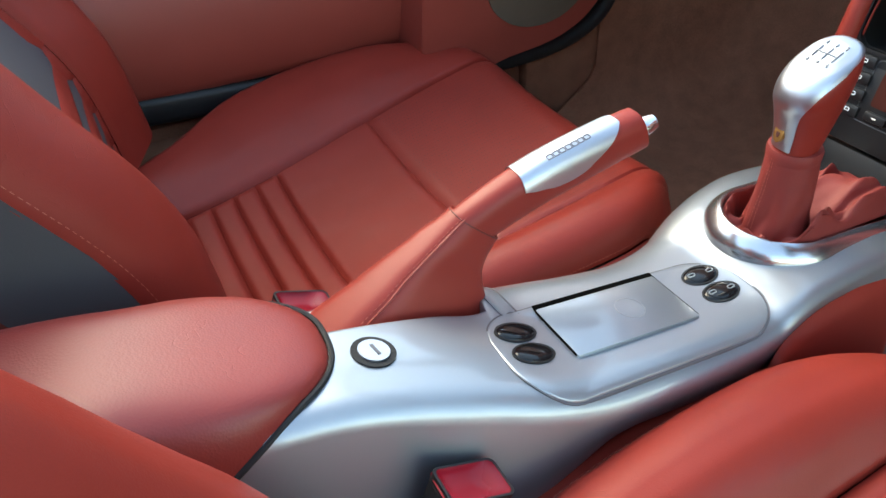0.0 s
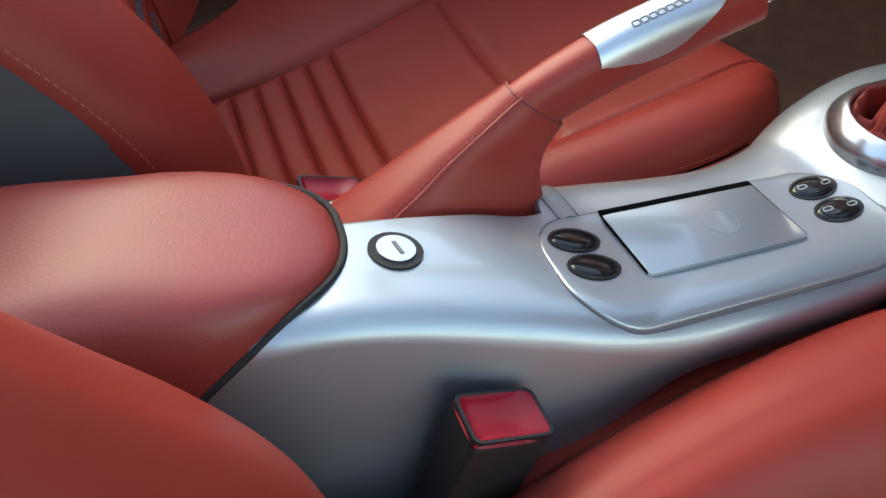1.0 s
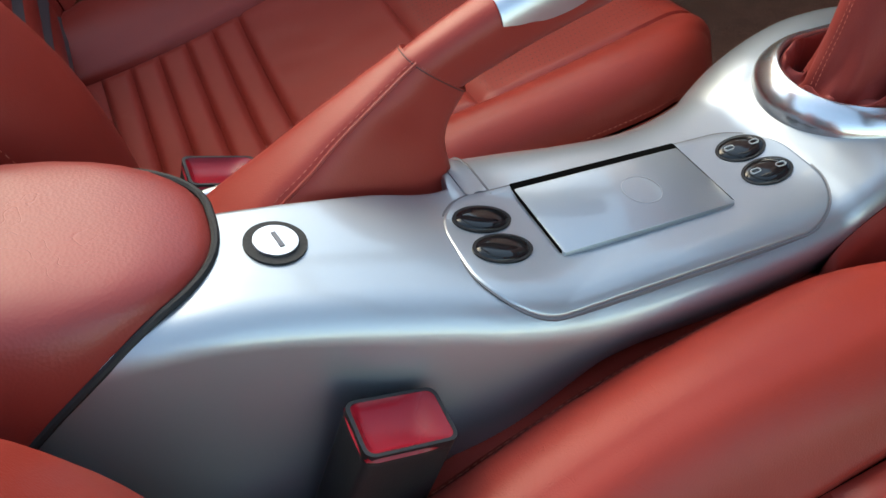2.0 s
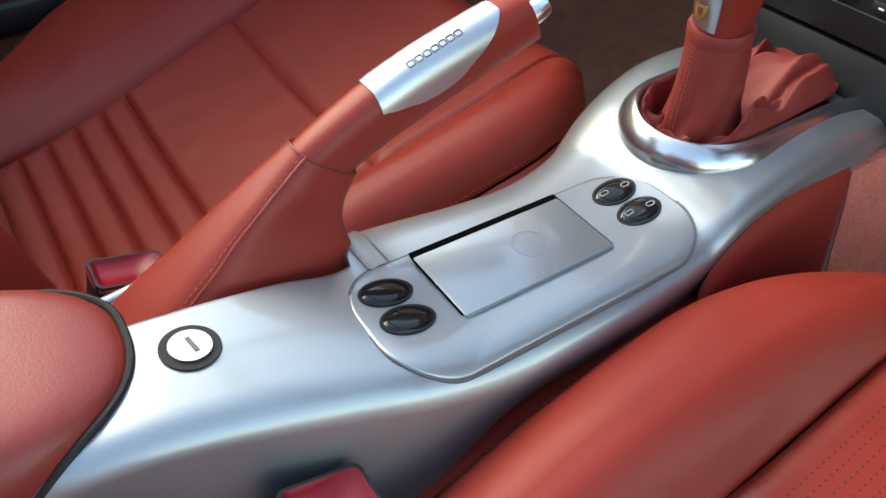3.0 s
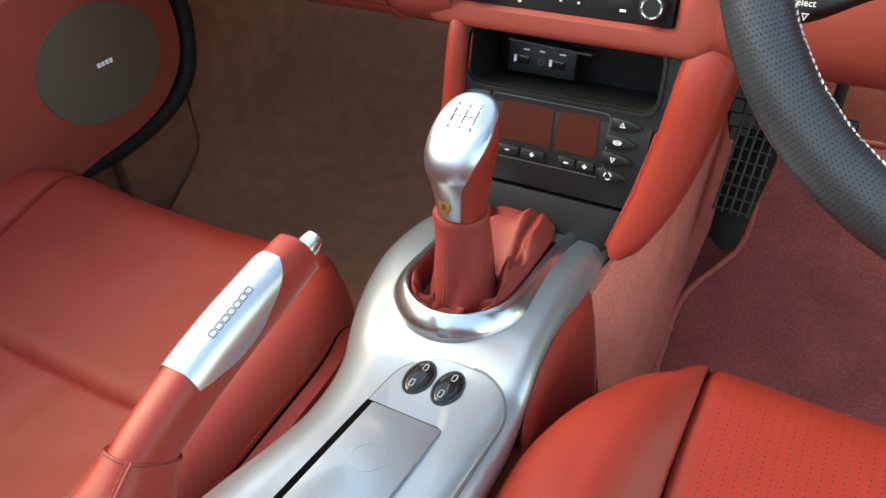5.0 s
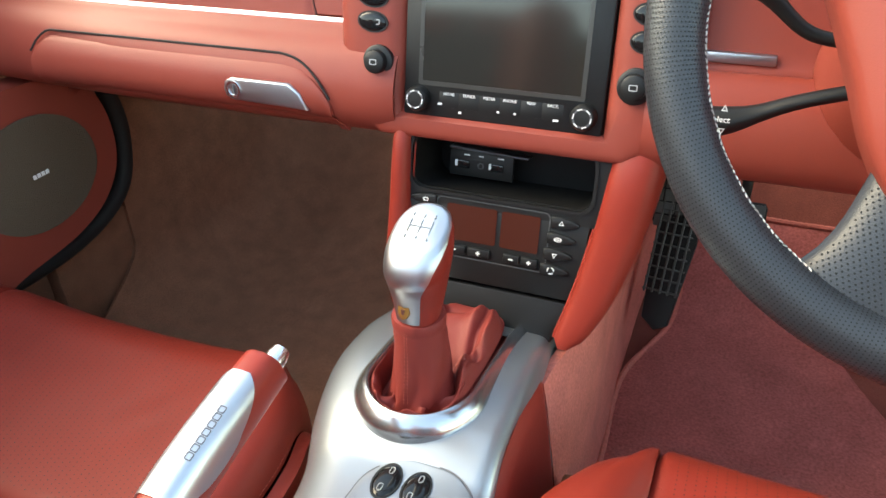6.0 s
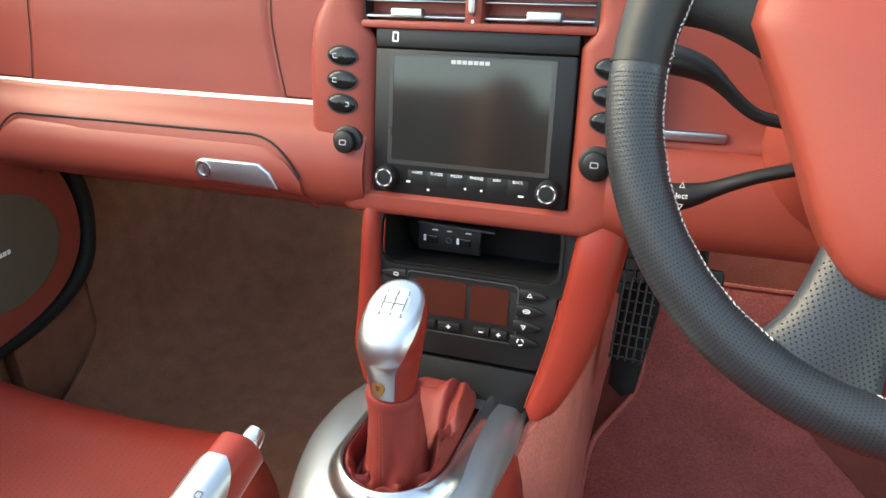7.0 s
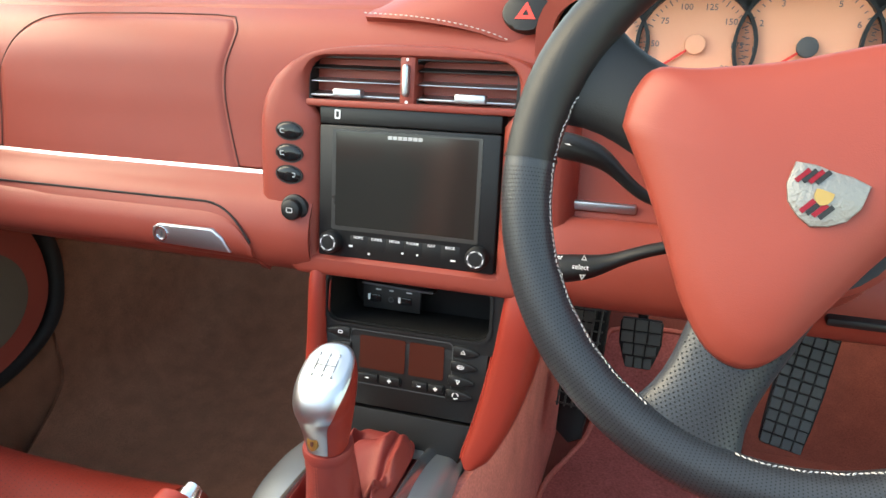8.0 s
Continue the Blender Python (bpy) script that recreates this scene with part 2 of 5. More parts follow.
def stitches(path, mat, parent, length=0.0035, gap=0.0022, r=0.0005, name="stitching"):
    """A row of thread stitches along a path of points."""
    pts = [Vector(p) for p in path]
    bm = bmesh.new()
    dist, total = [0.0], 0.0
    for a, b in zip(pts, pts[1:]):
        total += (b - a).length
        dist.append(total)

    def at(s):
        k = max(i for i in range(len(dist)) if dist[i] <= s + 1e-9)
        k = min(k, len(pts) - 2)
        return pts[k].lerp(pts[k + 1], (s - dist[k]) / max(1e-9, dist[k + 1] - dist[k]))

    s = 0.0
    while s + length < total:
        a, b = at(s), at(s + length)
        d = (b - a).normalized()
        side = d.cross(Vector((0.3, 0.2, 1))).normalized()
        up = side.cross(d)
        q = [[bm.verts.new(p + r * k * (side * ca + up * sa)) for ca, sa in ((1, 0), (0, 1), (-1, 0), (0, -1))] for p, k in ((a, 0.6), (a.lerp(b, 0.5), 1.25), (b, 0.6))]
        for u, v in zip(q, q[1:]):
            for i in range(4):
                bm.faces.new((u[i], u[(i + 1) % 4], v[(i + 1) % 4], v[i]))
        bm.faces.new(q[0][::-1])
        bm.faces.new(q[-1])
        s += length + gap
    return part(name, bm, mat, parent)


def facing(x, y, z, tilt=0.0, turn=0.0):
    """A pose on an upright face that looks back at the driver: local x is car right, y up, z to the rear; tilt leans its top forward."""
    return pose(x, y, z) @ pose(0, 0, 0, 0, 0, turn) @ pose(0, 0, 0, 90 - tilt, 0, 0)


def smooth(t):
    t = min(1.0, max(0.0, t))
    return t * t * (3 - 2 * t)


BACK = Vector((0, 0.6, -0.8))


def quilt(base, u0, u1, v0, v1, nu, nv, groove=0.003, wu=0.06, wv=0.06, bulge=0.0, sides="lrbt", wrinkle=0.0, seed=0.0, back=BACK):
    """A padded panel of the sheet base(u, v): its edges sink into the seams, its middle swells, its skin creases. back: the way to its rear side."""
    e = 1e-3

    def normal(u, v):
        n = (base(u + e, v) - base(u - e, v)).cross(base(u, v + e) - base(u, v - e))
        return n.normalized() if n.length > 1e-12 else Vector((0, 0, 0))

    total = sum((normal(u0 + (u1 - u0) * i / 6, v0 + (v1 - v0) * j / 6) for i in range(1, 6) for j in range(1, 6)), Vector((0, 0, 0)))
    sign = -1 if total.dot(back) > 0 else 1

    def f(i, j):
        u, v = u0 + (u1 - u0) * i, v0 + (v1 - v0) * j
        p = base(u, v)
        n = normal(u, v) * sign
        k = 0.0
        if "l" in sides:
            k = max(k, 1 - i / wu)
        if "r" in sides:
            k = max(k, 1 - (1 - i) / wu)
        if "b" in sides:
            k = max(k, 1 - j / wv)
        if "t" in sides:
            k = max(k, 1 - (1 - j) / wv)
        k = max(0.0, k)
        off = -groove * k * k
        if bulge:
            off += bulge * max(0.0, math.sin(math.pi * i)) ** 0.7 * max(0.0, math.sin(math.pi * j)) ** 0.7
        if wrinkle:
            off += wrinkle * (noise.noise(p * 9 + Vector((seed, 0, 0))) + 0.45 * noise.noise(p * 34 + Vector((0, seed, 0))))
        return p + n * off

    return grid(f, nu, nv)


def thick(bm, d, back=BACK):
    """Gives an open sheet a back, so that it is a solid pad. back: the way to its rear side."""
    bm.normal_update()
    total = sum((f.normal * f.calc_area() for f in bm.faces), Vector((0, 0, 0)))
    sign = 1 if total.dot(back) > 0 else -1
    front = bm.faces[:]
    rim = [e for e in bm.edges if len(e.link_faces) == 1]
    twin = {v: bm.verts.new(v.co + v.normal * d * sign) for v in bm.verts[:]}
    for f in front:
        bm.faces.new([twin[v] for v in reversed(f.verts)])
    for e in rim:
        a, b = e.verts
        bm.faces.new((a, b, twin[b], twin[a]))
    return bm


# ---------------------------------------------------------------- ground and car shell
single("ground", box((400, 400, 0.2), pose(0, 0, -0.32)), GROUND, "grey asphalt ground under the car", "ground", kind="structure", smooth=False)

shell = thing("car_floor", (0, 0, 0.05), "dark red carpeted cabin floor of the car", "floor", kind="structure")
part("floor_pan", box((1.6, 2.6, 0.03), pose(0, -0.25, 0.035)), FLOOR, shell, smooth=False)
part("toe_board", box((1.6, 0.45, 0.02), pose(0, 0.62, 0.17, 38, 0, 0)), FLOOR, shell, "sloping red carpeted toe board")
part("firewall", box((1.6, 0.03, 0.5), pose(0, 0.80, 0.5)), FLOOR, shell)
part("rear_bulkhead", box((1.6, 0.05, 0.75), pose(0, -1.25, 0.42, 8, 0, 0), 0.02), CARPET, shell)
for s in (-1, 1):
    part("sill", box((0.12, 2.6, 0.22), pose(s * 0.76, -0.25, 0.12), 0.02), CARPET, shell, "red carpeted door sill")


frame_top = thing("windscreen_frame", (0, 0.4, 0.8), "grey windscreen frame of the open car", "windscreen frame", kind="structure")
part("header", tube([Vector((-0.60 + 1.2 * i / 12, -0.13 + 0.03 * math.sin(math.pi * i / 12), 1.07 + 0.05 * math.sin(math.pi * i / 12) ** 0.6)) for i in range(13)], 0.03, 10), HEADLINER, frame_top)
for s in (-1, 1):
    part("front_pillar", tube([Vector((s * 0.61, -0.13, 1.07)), Vector((s * 0.67, 0.35, 0.96)), Vector((s * 0.71, 0.80, 0.79))], 0.035, 10), HEADLINER, frame_top)
single("rear_deck", box((1.6, 0.9, 0.05), pose(0, -1.72, 0.80), 0.02), PAINT, "dark painted rear deck behind the cabin", "car body", kind="structure")


def tunnel_at(side, x0, y0, high, u, v):
    y = y0 + (0.79 - y0) * u
    lean = smooth((0.03 - y) / 0.13)
    x = x0 * (1 - lean) + lean * (0.079 + 0.028 * max(0.0, 1 - v) ** 0.8)
    return Vector((side * (x + 0.003 * max(0.0, 1 - v) ** 1.4 + 0.0035 * math.sin(9 * u + 2 * v)), y, 0.045 + high * v))


def tunnel_side(side, x0, y0, high):
    return quilt(lambda u, v: tunnel_at(side, x0, y0, high, u, v), 0, 1, 0, 1, 40, 10, wrinkle=0.004, seed=side, back=Vector((-side, 0, 0)))


tun = thing("centre_tunnel", (0, 0, 0.05), "carpeted centre tunnel between the footwells", "tunnel", kind="structure")
part("carpet_side", thick(tunnel_side(1, 0.098, -0.10, 0.29), 0.01, Vector((-1, 0, 0))), SUEDE, tun, "faded red carpet on the tunnel, lifted against shade")
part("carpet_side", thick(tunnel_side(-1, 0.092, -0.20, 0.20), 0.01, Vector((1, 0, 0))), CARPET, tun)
part("tunnel_core_rear", box((0.17, 0.62, 0.2), pose(0, -0.55, 0.15), 0.02), BLACK, tun)
part("tunnel_core", box((0.14, 1.0, 0.26), pose(0, 0.28, 0.18), 0.02), CARPET, tun)

# ---------------------------------------------------------------- centre console
TOP = [(-0.92, 0.40), (-0.70, 0.415), (-0.66, 0.425), (-0.60, 0.423), (-0.553, 0.413), (-0.50, 0.397), (-0.446, 0.378), (-0.415, 0.369), (-0.36, 0.361), (-0.30, 0.354), (-0.25, 0.3522), (-0.235, 0.3568), (-0.22, 0.3610), (-0.20, 0.3640), (-0.14, 0.3660), (-0.09, 0.361), (-0.05, 0.349), (-0.03, 0.342), (0.0, 0.334)]
LEFT = [(-0.92, -0.026), (-0.60, -0.026), (-0.50, -0.026), (-0.452, -0.027), (-0.448, -0.050), (-0.441, -0.076), (-0.430, -0.080), (-0.40, -0.079), (-0.358, -0.073), (-0.31, -0.070), (-0.262, -0.078), (-0.208, -0.097), (-0.17, -0.108), (-0.13, -0.114), (0.0, -0.114)]
RIGHT = [(-0.92, 0.046), (-0.66, 0.048), (-0.58, 0.055), (-0.50, 0.071), (-0.46, 0.080), (-0.42, 0.085), (-0.36, 0.087), (-0.28, 0.0855), (-0.24, 0.081), (-0.20, 0.0765), (-0.12, 0.074), (0.0, 0.070)]
SHOULDER = [(-0.92, 0.016), (-0.60, 0.018), (-0.50, 0.024), (-0.30, 0.024), (-0.22, 0.015), (0.0, 0.012)]


def console_ring(y):
    zt, xl, xr = lerp(TOP, y), lerp(LEFT, y), lerp(RIGHT, y)
    k = smooth((y + 0.452) / 0.012)
    ra, rb, rr = 0.006 + 0.042 * k, 0.006 + 0.039 * k, lerp(SHOULDER, y)
    pts = [(xl - 0.016 + 0.010 * k, 0.08), (xl - 0.012 + 0.009 * k, zt - 0.11), (xl - 0.004 + 0.003 * k, zt - 0.06)]
    for i in range(13):
        a = math.pi - i / 12 * math.pi / 2
        pts.append((xl + ra + ra * math.cos(a), zt - rb + rb * math.sin(a)))
    for i in range(1, 28):
        pts.append((xl + ra + (xr - rr - xl - ra) * i / 28, zt + 0.0015 * math.sin(math.pi * i / 28)))
    for i in range(7):
        a = math.pi / 2 - i / 6 * math.radians(80)
        pts.append((xr - rr + rr * math.cos(a), zt - rr + rr * math.sin(a)))
    g = smooth((y + 0.50) / 0.12) * smooth((-0.10 - y) / 0.08)
    pts += [(xr + 0.008 - 0.013 * g, zt - 0.06 + 0.018 * g), (xr + 0.017 - 0.047 * g, zt - 0.12 + 0.04 * g), (xr + 0.022 - 0.062 * g, 0.08)]
    return [Vector((x, y, z)) for x, z in pts]


console = thing("centre_console", (0, -0.3, 0.05), "silver lacquered centre console between the seats", "console")
hull = loft([console_ring(-0.90 + 0.89 * i / 300) for i in range(301)])
# opening under the gaiter, its edge hidden by the ring
hole = []
for f in hull.faces:
    c = f.calc_center_median()
    if c.z > 0.33 and c.y > -0.25 and c.y < -0.075 and (c.x + 0.0065) ** 2 + (min(0.0, c.y + 0.170) / 1.08) ** 2 < 0.0465**2:
        hole.append(f)
bmesh.ops.delete(hull, geom=hole, context="FACES")
part("body", hull, SILVER, console)


def on_top(x, y, lift=0.0):
    """A pose lying on the console's top: local x is car right, y forward along the slope, z out of it."""
    e = 0.02
    slope = math.degrees(math.atan2(lerp(TOP, y + e) - lerp(TOP, y - e), 2 * e))
    return pose(x, y, lerp(TOP, y) + lift, slope, 0, 0)


# raised panel with tray and switches
PX, PY = 0.0303, -0.3555
panel_out = rrect(0.0915, 0.230, 0.036, 12)


def ridge(x, y):
    """How far the top has fallen towards the rounded right-hand edge."""
    r = lerp(SHOULDER, y)
    d = x - (lerp(RIGHT, y) - r)
    return r - math.sqrt(r**2 - min(d, r * 0.97) ** 2) if d > 0 else 0.0


def drape(outline, cx, cy, lifts):
    """A piece that follows the console's top: rings of the outline drawn in towards its middle, each at its lift."""
    bm = bmesh.new()
    rows = [[bm.verts.new((cx + x * t, cy + y * t, lerp(TOP, cy + y * t) + h - ridge(cx + x * t, cy + y * t))) for x, y in outline] for t, h in lifts]
    for p, q in zip(rows, rows[1:]):
        for i in range(len(p)):
            k = (i + 1) % len(p)
            bm.faces.new((p[i], p[k], q[k], q[i]))
    bm.faces.new(rows[-1])
    bm.faces.new(rows[0][::-1])
    return bm


switch_panel = part("switch_panel", drape(panel_out, PX, PY, ((1, -0.01), (1, 0.0012), (0.994, 0.0018), (0.985, 0.0020), (0.9, 0.0021), (0.75, 0.0021), (0.6, 0.0021), (0.45, 0.0021), (0.3, 0.0021), (0.15, 0.0021), (0.03, 0.0021))), SILVER, console, "silver switch panel with rounded ends")
part("panel_joint", drape([(x * 1.022, y * 1.009) for x, y in panel_out], PX, PY, ((1, -0.01), (1, 0.0011), (0.985, 0.0011), (0.95, -0.004), (0.02, -0.006))), DARK, console, "thin dark joint line")
tm = on_top(0.0155, -0.359, 0.0040) @ pose(0, 0, 0, -0.4, 0, 0)
part("tray_gap", plate(rrect(0.0588, 0.1168, 0.001, 2), 0.006, tm @ pose(-0.0023, -0.0001, 0.0010)), VOID, switch_panel, "dark gap round the tray lid", smooth=False)
tray_lid = part("tray_lid", plate(rrect(0.0555, 0.1155, 0.0015, 3), 0.004, tm @ pose(0.0012, -0.0003, 0.0013), 0.0004), SILVER, switch_panel, "glossy silver tray lid")
part("thumb_mark", ring_plate(oval(0.024, 0.024, 40), oval(0.0232, 0.0232, 40), 0.0004, tm @ pose(0.0, 0.012, 0.0016)), GREY_LINE, tray_lid)


def rocker(x, y, w, h, marks):
    m = on_top(x, y, 0.0028)
    r = part("rocker_switch", dome(w, h, 0.0022, m @ pose(0, 0, 0.0006)), GLOSS, console, "gloss black oval rocker switch")
    part("switch_rim", ring_plate(oval(w * 1.12, h * 1.1, 36), oval(w * 0.98, h * 0.98, 36), 0.004, m @ pose(0, 0, 0.0006)), BLACK, r)
    if marks:
        for k in (-1, 1):
            part("window_mark", ring_plate(rrect(0.0036, 0.0066, 0.0014, 3), rrect(0.0028, 0.0058, 0.001, 3), 0.0012, m @ pose(0.001 * k, 0.0085 * k, 0.0032)), MARK, r)


for x, y, mk in ((0.008, -0.446, 0), (0.032, -0.446, 0), (0.005, -0.265, 1), (0.029, -0.265, 1)):
    rocker(x, y, 0.0195, 0.032 if not mk else 0.0315, mk)

part("brake_well", box((0.078, 0.30, 0.10), pose(-0.066, -0.575, 0.285), 0.004), BLACK, console, "dark well under the handbrake")
part("side_rail", box((0.009, 0.30, 0.16), pose(-0.1015, -0.575, 0.289), 0.004, 3), SILVER, console, "narrow silver rail beside the handbrake")

# key lock ahead of the armrest
lm = on_top(0.007, -0.553, 0.001)
lock = part("lock", plate(oval(0.0300, 0.0300, 40), 0.004, lm @ pose(0, 0, 0.0015), 0.001), RUBBER, console, "round black lock bezel")
part("lock_barrel", plate(oval(0.0212, 0.0212, 36), 0.003, lm @ pose(0, 0, 0.0028)), ALU, lock, "satin lock barrel", smooth=False)
part("key_slot", box((0.0105, 0.0022, 0.0006), lm @ pose(0, 0.001, 0.003, 0, 0, 10)), DARK, lock)

# end cap of the rail beside the handbrake
cap_rows = [[p + Vector((-0.0006, 0, 0.0009)) for p in console_ring(-0.4445 + 0.014 * i / 8)[2:21]] for i in range(9)]
part("end_cap", thick(grid(lambda u, v: cap_rows[round(v * 8)][round(u * 18)], 18, 8), 0.003, Vector((0, 0, -1))), SILVER, console, "small silver end cap")
part("cap_joint", tube([p + Vector((-0.0004, 0, 0.0006)) for p in console_ring(-0.4298)[3:22]], 0.0009, 6), DARK, console, "thin dark joint at the end cap")


# shift gate ring: a D open towards the dashboard
RC = (-0.0065, -0.170)
RR, FRONT = 0.0465, -0.036
rows = []
for i in range(101):
    if i < 25 or i > 75:
        t = (i if i < 25 else 100 - i) / 25
        sx = 1 if i < 25 else -1
        p, o = Vector((RC[0] + sx * RR, FRONT + (RC[1] - FRONT) * t, 0)), Vector((sx, 0, 0))
    else:
        q = -math.pi * (i - 25) / 50
        p, o = Vector((RC[0] + RR * math.cos(q), RC[1] + RR * 1.08 * math.sin(q), 0)), Vector((math.cos(q) * 1.08, math.sin(q), 0)).normalized()
    base = 0.372 + (lerp(TOP, p.y) - 0.001 - 0.372) * smooth((p.y + 0.215) / 0.11)
    rows.append([p + o * (r * 0.84) + Vector((0, 0, base + h)) for r, h in ((0.0140, -0.022), (0.0138, -0.007), (0.0128, -0.0035), (0.0095, 0.0008), (0.0055, 0.0048), (0.0022, 0.0070), (0.0, 0.0076), (-0.0018, 0.0070), (-0.003, 0.0045), (-0.0034, -0.022))])
part("shift_ring", loft(rows), RING, console, "satin chrome ring round the gaiter")

# leather gaiter
gaiter = thing("gear_lever", (-0.004, -0.165, 0.37), "gear lever with aluminium knob and red leather gaiter", "gear lever")


def gaiter_at(u, v):
    """u round the lever, v from the neck (0) to the ring (1)."""
    a = 2 * math.pi * u
    ca, sa = math.cos(a), math.sin(a)
    rim = Vector((RC[0] + 0.0435 * math.copysign(abs(ca) ** (1.0 if sa < 0 else 0.42), ca), RC[1] + (0.047 * sa if sa < 0 else 0.124 * sa**0.7), 0.3735 - 0.016 * max(0.0, sa) ** 1.5))
    r = lerp([(0, 0.0205), (0.2, 0.0222), (0.4, 0.0245), (0.5, 0.0275)], min(v, 0.5))
    q = Vector((ca * 1.5, sa * 1.5, v * 2.2))
    r += smooth(v / 0.3) * 0.0026 * noise.noise(q * 1.3 + Vector((3, 1, 0)))
    r += smooth((v - 0.15) / 0.3) * 0.0012 * math.sin(7 * a + 6 * v + 3.0 * noise.noise(q * 0.9))
    neck = Vector((-0.005 + r * ca, -0.174 + r * sa, lerp([(0, 0.441), (0.25, 0.410), (0.5, 0.368)], min(v, 0.5))))
    s = max(0.0, (v - 0.5) / 0.5)
    p = neck.lerp(rim, s)
    front = smooth((math.cos(a - math.radians(50)) + 0.25) / 1.0)
    hump = max(0.0, math.sin(math.pi * min(1.0, s * 1.05)))
    # slack leather: it sinks into a valley behind the lever and stands up in pleats ahead of it
    p.z += hump * (-0.016 + 0.036 * front)
    ripple = math.sin(5 * a + 3.4 * noise.noise(q * 0.9) + 3.6 * s)
    deep = 0.75 - 0.15 * front
    p.z += hump * 0.013 * deep * (ripple + 0.35 * math.sin(2 * math.asin(0.98 * ripple)))
    # a soft roll of leather along the ring
    rim_fold = smooth((s - 0.58) / 0.22) * smooth((1 - s) / 0.14)
    p.z += rim_fold * (0.0065 + 0.0016 * math.sin(13 * a + 4.0 * noise.noise(q * 1.2)))
    p.x += hump * 0.005 * deep * math.cos(5 * a + 2.0 * s)
    p.y += hump * 0.003 * deep * math.sin(5 * a + 2.0 * s)
    p.z += (0.0040 * noise.noise(q * 1.8 + Vector((7, 0, 0))) + 0.0030 * math.sin(9 * a - 7 * s + 4.0 * noise.noise(q * 1.1))) * smooth((v - 0.35) / 0.2) * smooth((1 - v) / 0.15)
    return p


part("gaiter_base", plate([(RC[0] + 0.046 * math.cos(q), RC[1] + 0.049 * math.sin(q)) for q in [-math.pi * i / 20 for i in range(21)]] + [(RC[0] - 0.046, -0.050), (RC[0] + 0.046, -0.050)], 0.004, pose(0, 0, 0.349)), GAITER, gaiter, smooth=False)
gt = part("gaiter", thick(grid(gaiter_at, 200, 90, wrap=True), 0.0015, Vector((0, 0, -1))), GAITER, gaiter, "creased red leather gaiter")
for s in (-0.008, 0.008):
    stitches([gaiter_at(0.735 + s, 0.02 + 0.46 * i / 20) * 1.0 + Vector((0, -0.0006, 0)) for i in range(21)], REDTHREAD, gt, 0.0022, 0.0014, 0.00022)
part("gaiter_neck", loft([[Vector((-0.005 + r * math.cos(2 * math.pi * k / 32), -0.174 + r * math.sin(2 * math.pi * k / 32), z)) for k in range(32)] for z, r in ((0.432, 0.0205), (0.436, 0.0215), (0.442, 0.0218), (0.4445, 0.0208), (0.445, 0.018))]), GAITER, gaiter)

# knob: leather core with an aluminium saddle over top and back
KNOB = [(0.436, 0.0155, 0.0155, 0.000), (0.445, 0.0164, 0.0166, 0.000), (0.46, 0.0184, 0.0192, 0.000), (0.476, 0.0207, 0.0224, -0.001), (0.490, 0.0226, 0.0250, -0.002), (0.502, 0.0240, 0.0270, -0.003), (0.511, 0.0240, 0.0275, -0.003), (0.519, 0.0222, 0.0258, -0.002), (0.5250, 0.017, 0.020, -0.001), (0.5275, 0.009, 0.0105, 0.0)]


def knob_ring(z, rx, ry, dy, n=40, grow=0.0):
    return [Vector((-0.004 + (rx + grow) * math.copysign(abs(math.cos(2 * math.pi * k / n)) ** 0.85, math.cos(2 * math.pi * k / n)), -0.176 + dy + (ry + grow) * math.copysign(abs(math.sin(2 * math.pi * k / n)) ** 0.85, math.sin(2 * math.pi * k / n)), z)) for k in range(n)]


def lean(p):
    """The crown slopes down towards the rear."""
    k = 0.46 * smooth((p.z - 0.465) / 0.05)
    return Vector((p.x + 0.08 * (p.z - 0.44), p.y, p.z + k * (p.y + 0.172)))


def knob_at(z):
    cols = [lerp([(r[0], r[c]) for r in KNOB], z) for c in (1, 2, 3)]
    return z, *cols


part("knob", loft([[lean(p) for p in knob_ring(*knob_at(0.436 + 0.087 * i / 44))] for i in range(45)]), LEATHER, gaiter, "red leather sides of the knob")


def saddle(u, v):
    """Aluminium strip: v runs from the rear foot up over the crown, u across."""
    mid = -math.radians(99)

    def side(z):
        half = math.radians(lerp([(0.447, 31), (0.475, 33), (0.490, 36), (0.502, 42), (0.509, 49), (0.515, 58), (0.5195, 80), (0.5225, 125)], z))
        a = mid + (2 * u - 1) * half
        _, rx, ry, dy = knob_at(z)
        c, s = math.cos(a), math.sin(a)
        g = 0.0012
        return Vector((-0.004 + (rx + g) * math.copysign(abs(c) ** 0.85, c), -0.176 + dy + (ry + g) * math.copysign(abs(s) ** 0.85, s), z))

    return lean(side(0.447 + 0.0755 * v))


cap = part("knob_cap", loft([[lean(p) for p in knob_ring(*knob_at(0.5222 + 0.0052 * i / 20), grow=0.0012)] for i in range(21)]), ALU, gaiter, "brushed aluminium cap with engraved shift pattern")
part("knob_spine", thick(grid(saddle, 36, 40), 0.0012, Vector((0.5, 1, 0))), ALU, gaiter, "brushed aluminium spine of the knob")
gm = pose(0.0025, -0.178, 0.5256, 24.7, 0, 0)
for x in (-0.0085, 0.0, 0.0085):
    part("gate_line", box((0.0004, 0.012, 0.0030), gm @ pose(x, 0, -0.0012)), GREY_LINE, cap)
part("gate_line", box((0.0174, 0.0004, 0.0030), gm @ pose(0, 0, -0.0012)), GREY_LINE, cap)
for ch, x, y in (("1", -0.0085, 0.0098), ("3", 0, 0.0098), ("5", 0.0085, 0.0098), ("2", -0.0085, -0.0098), ("4", 0, -0.0098), ("6", 0.0085, -0.0098)):
    letters(ch, 0.0044, gm @ pose(x, y, -0.0008), GREY_LINE, cap, "numeral", 0.0010)
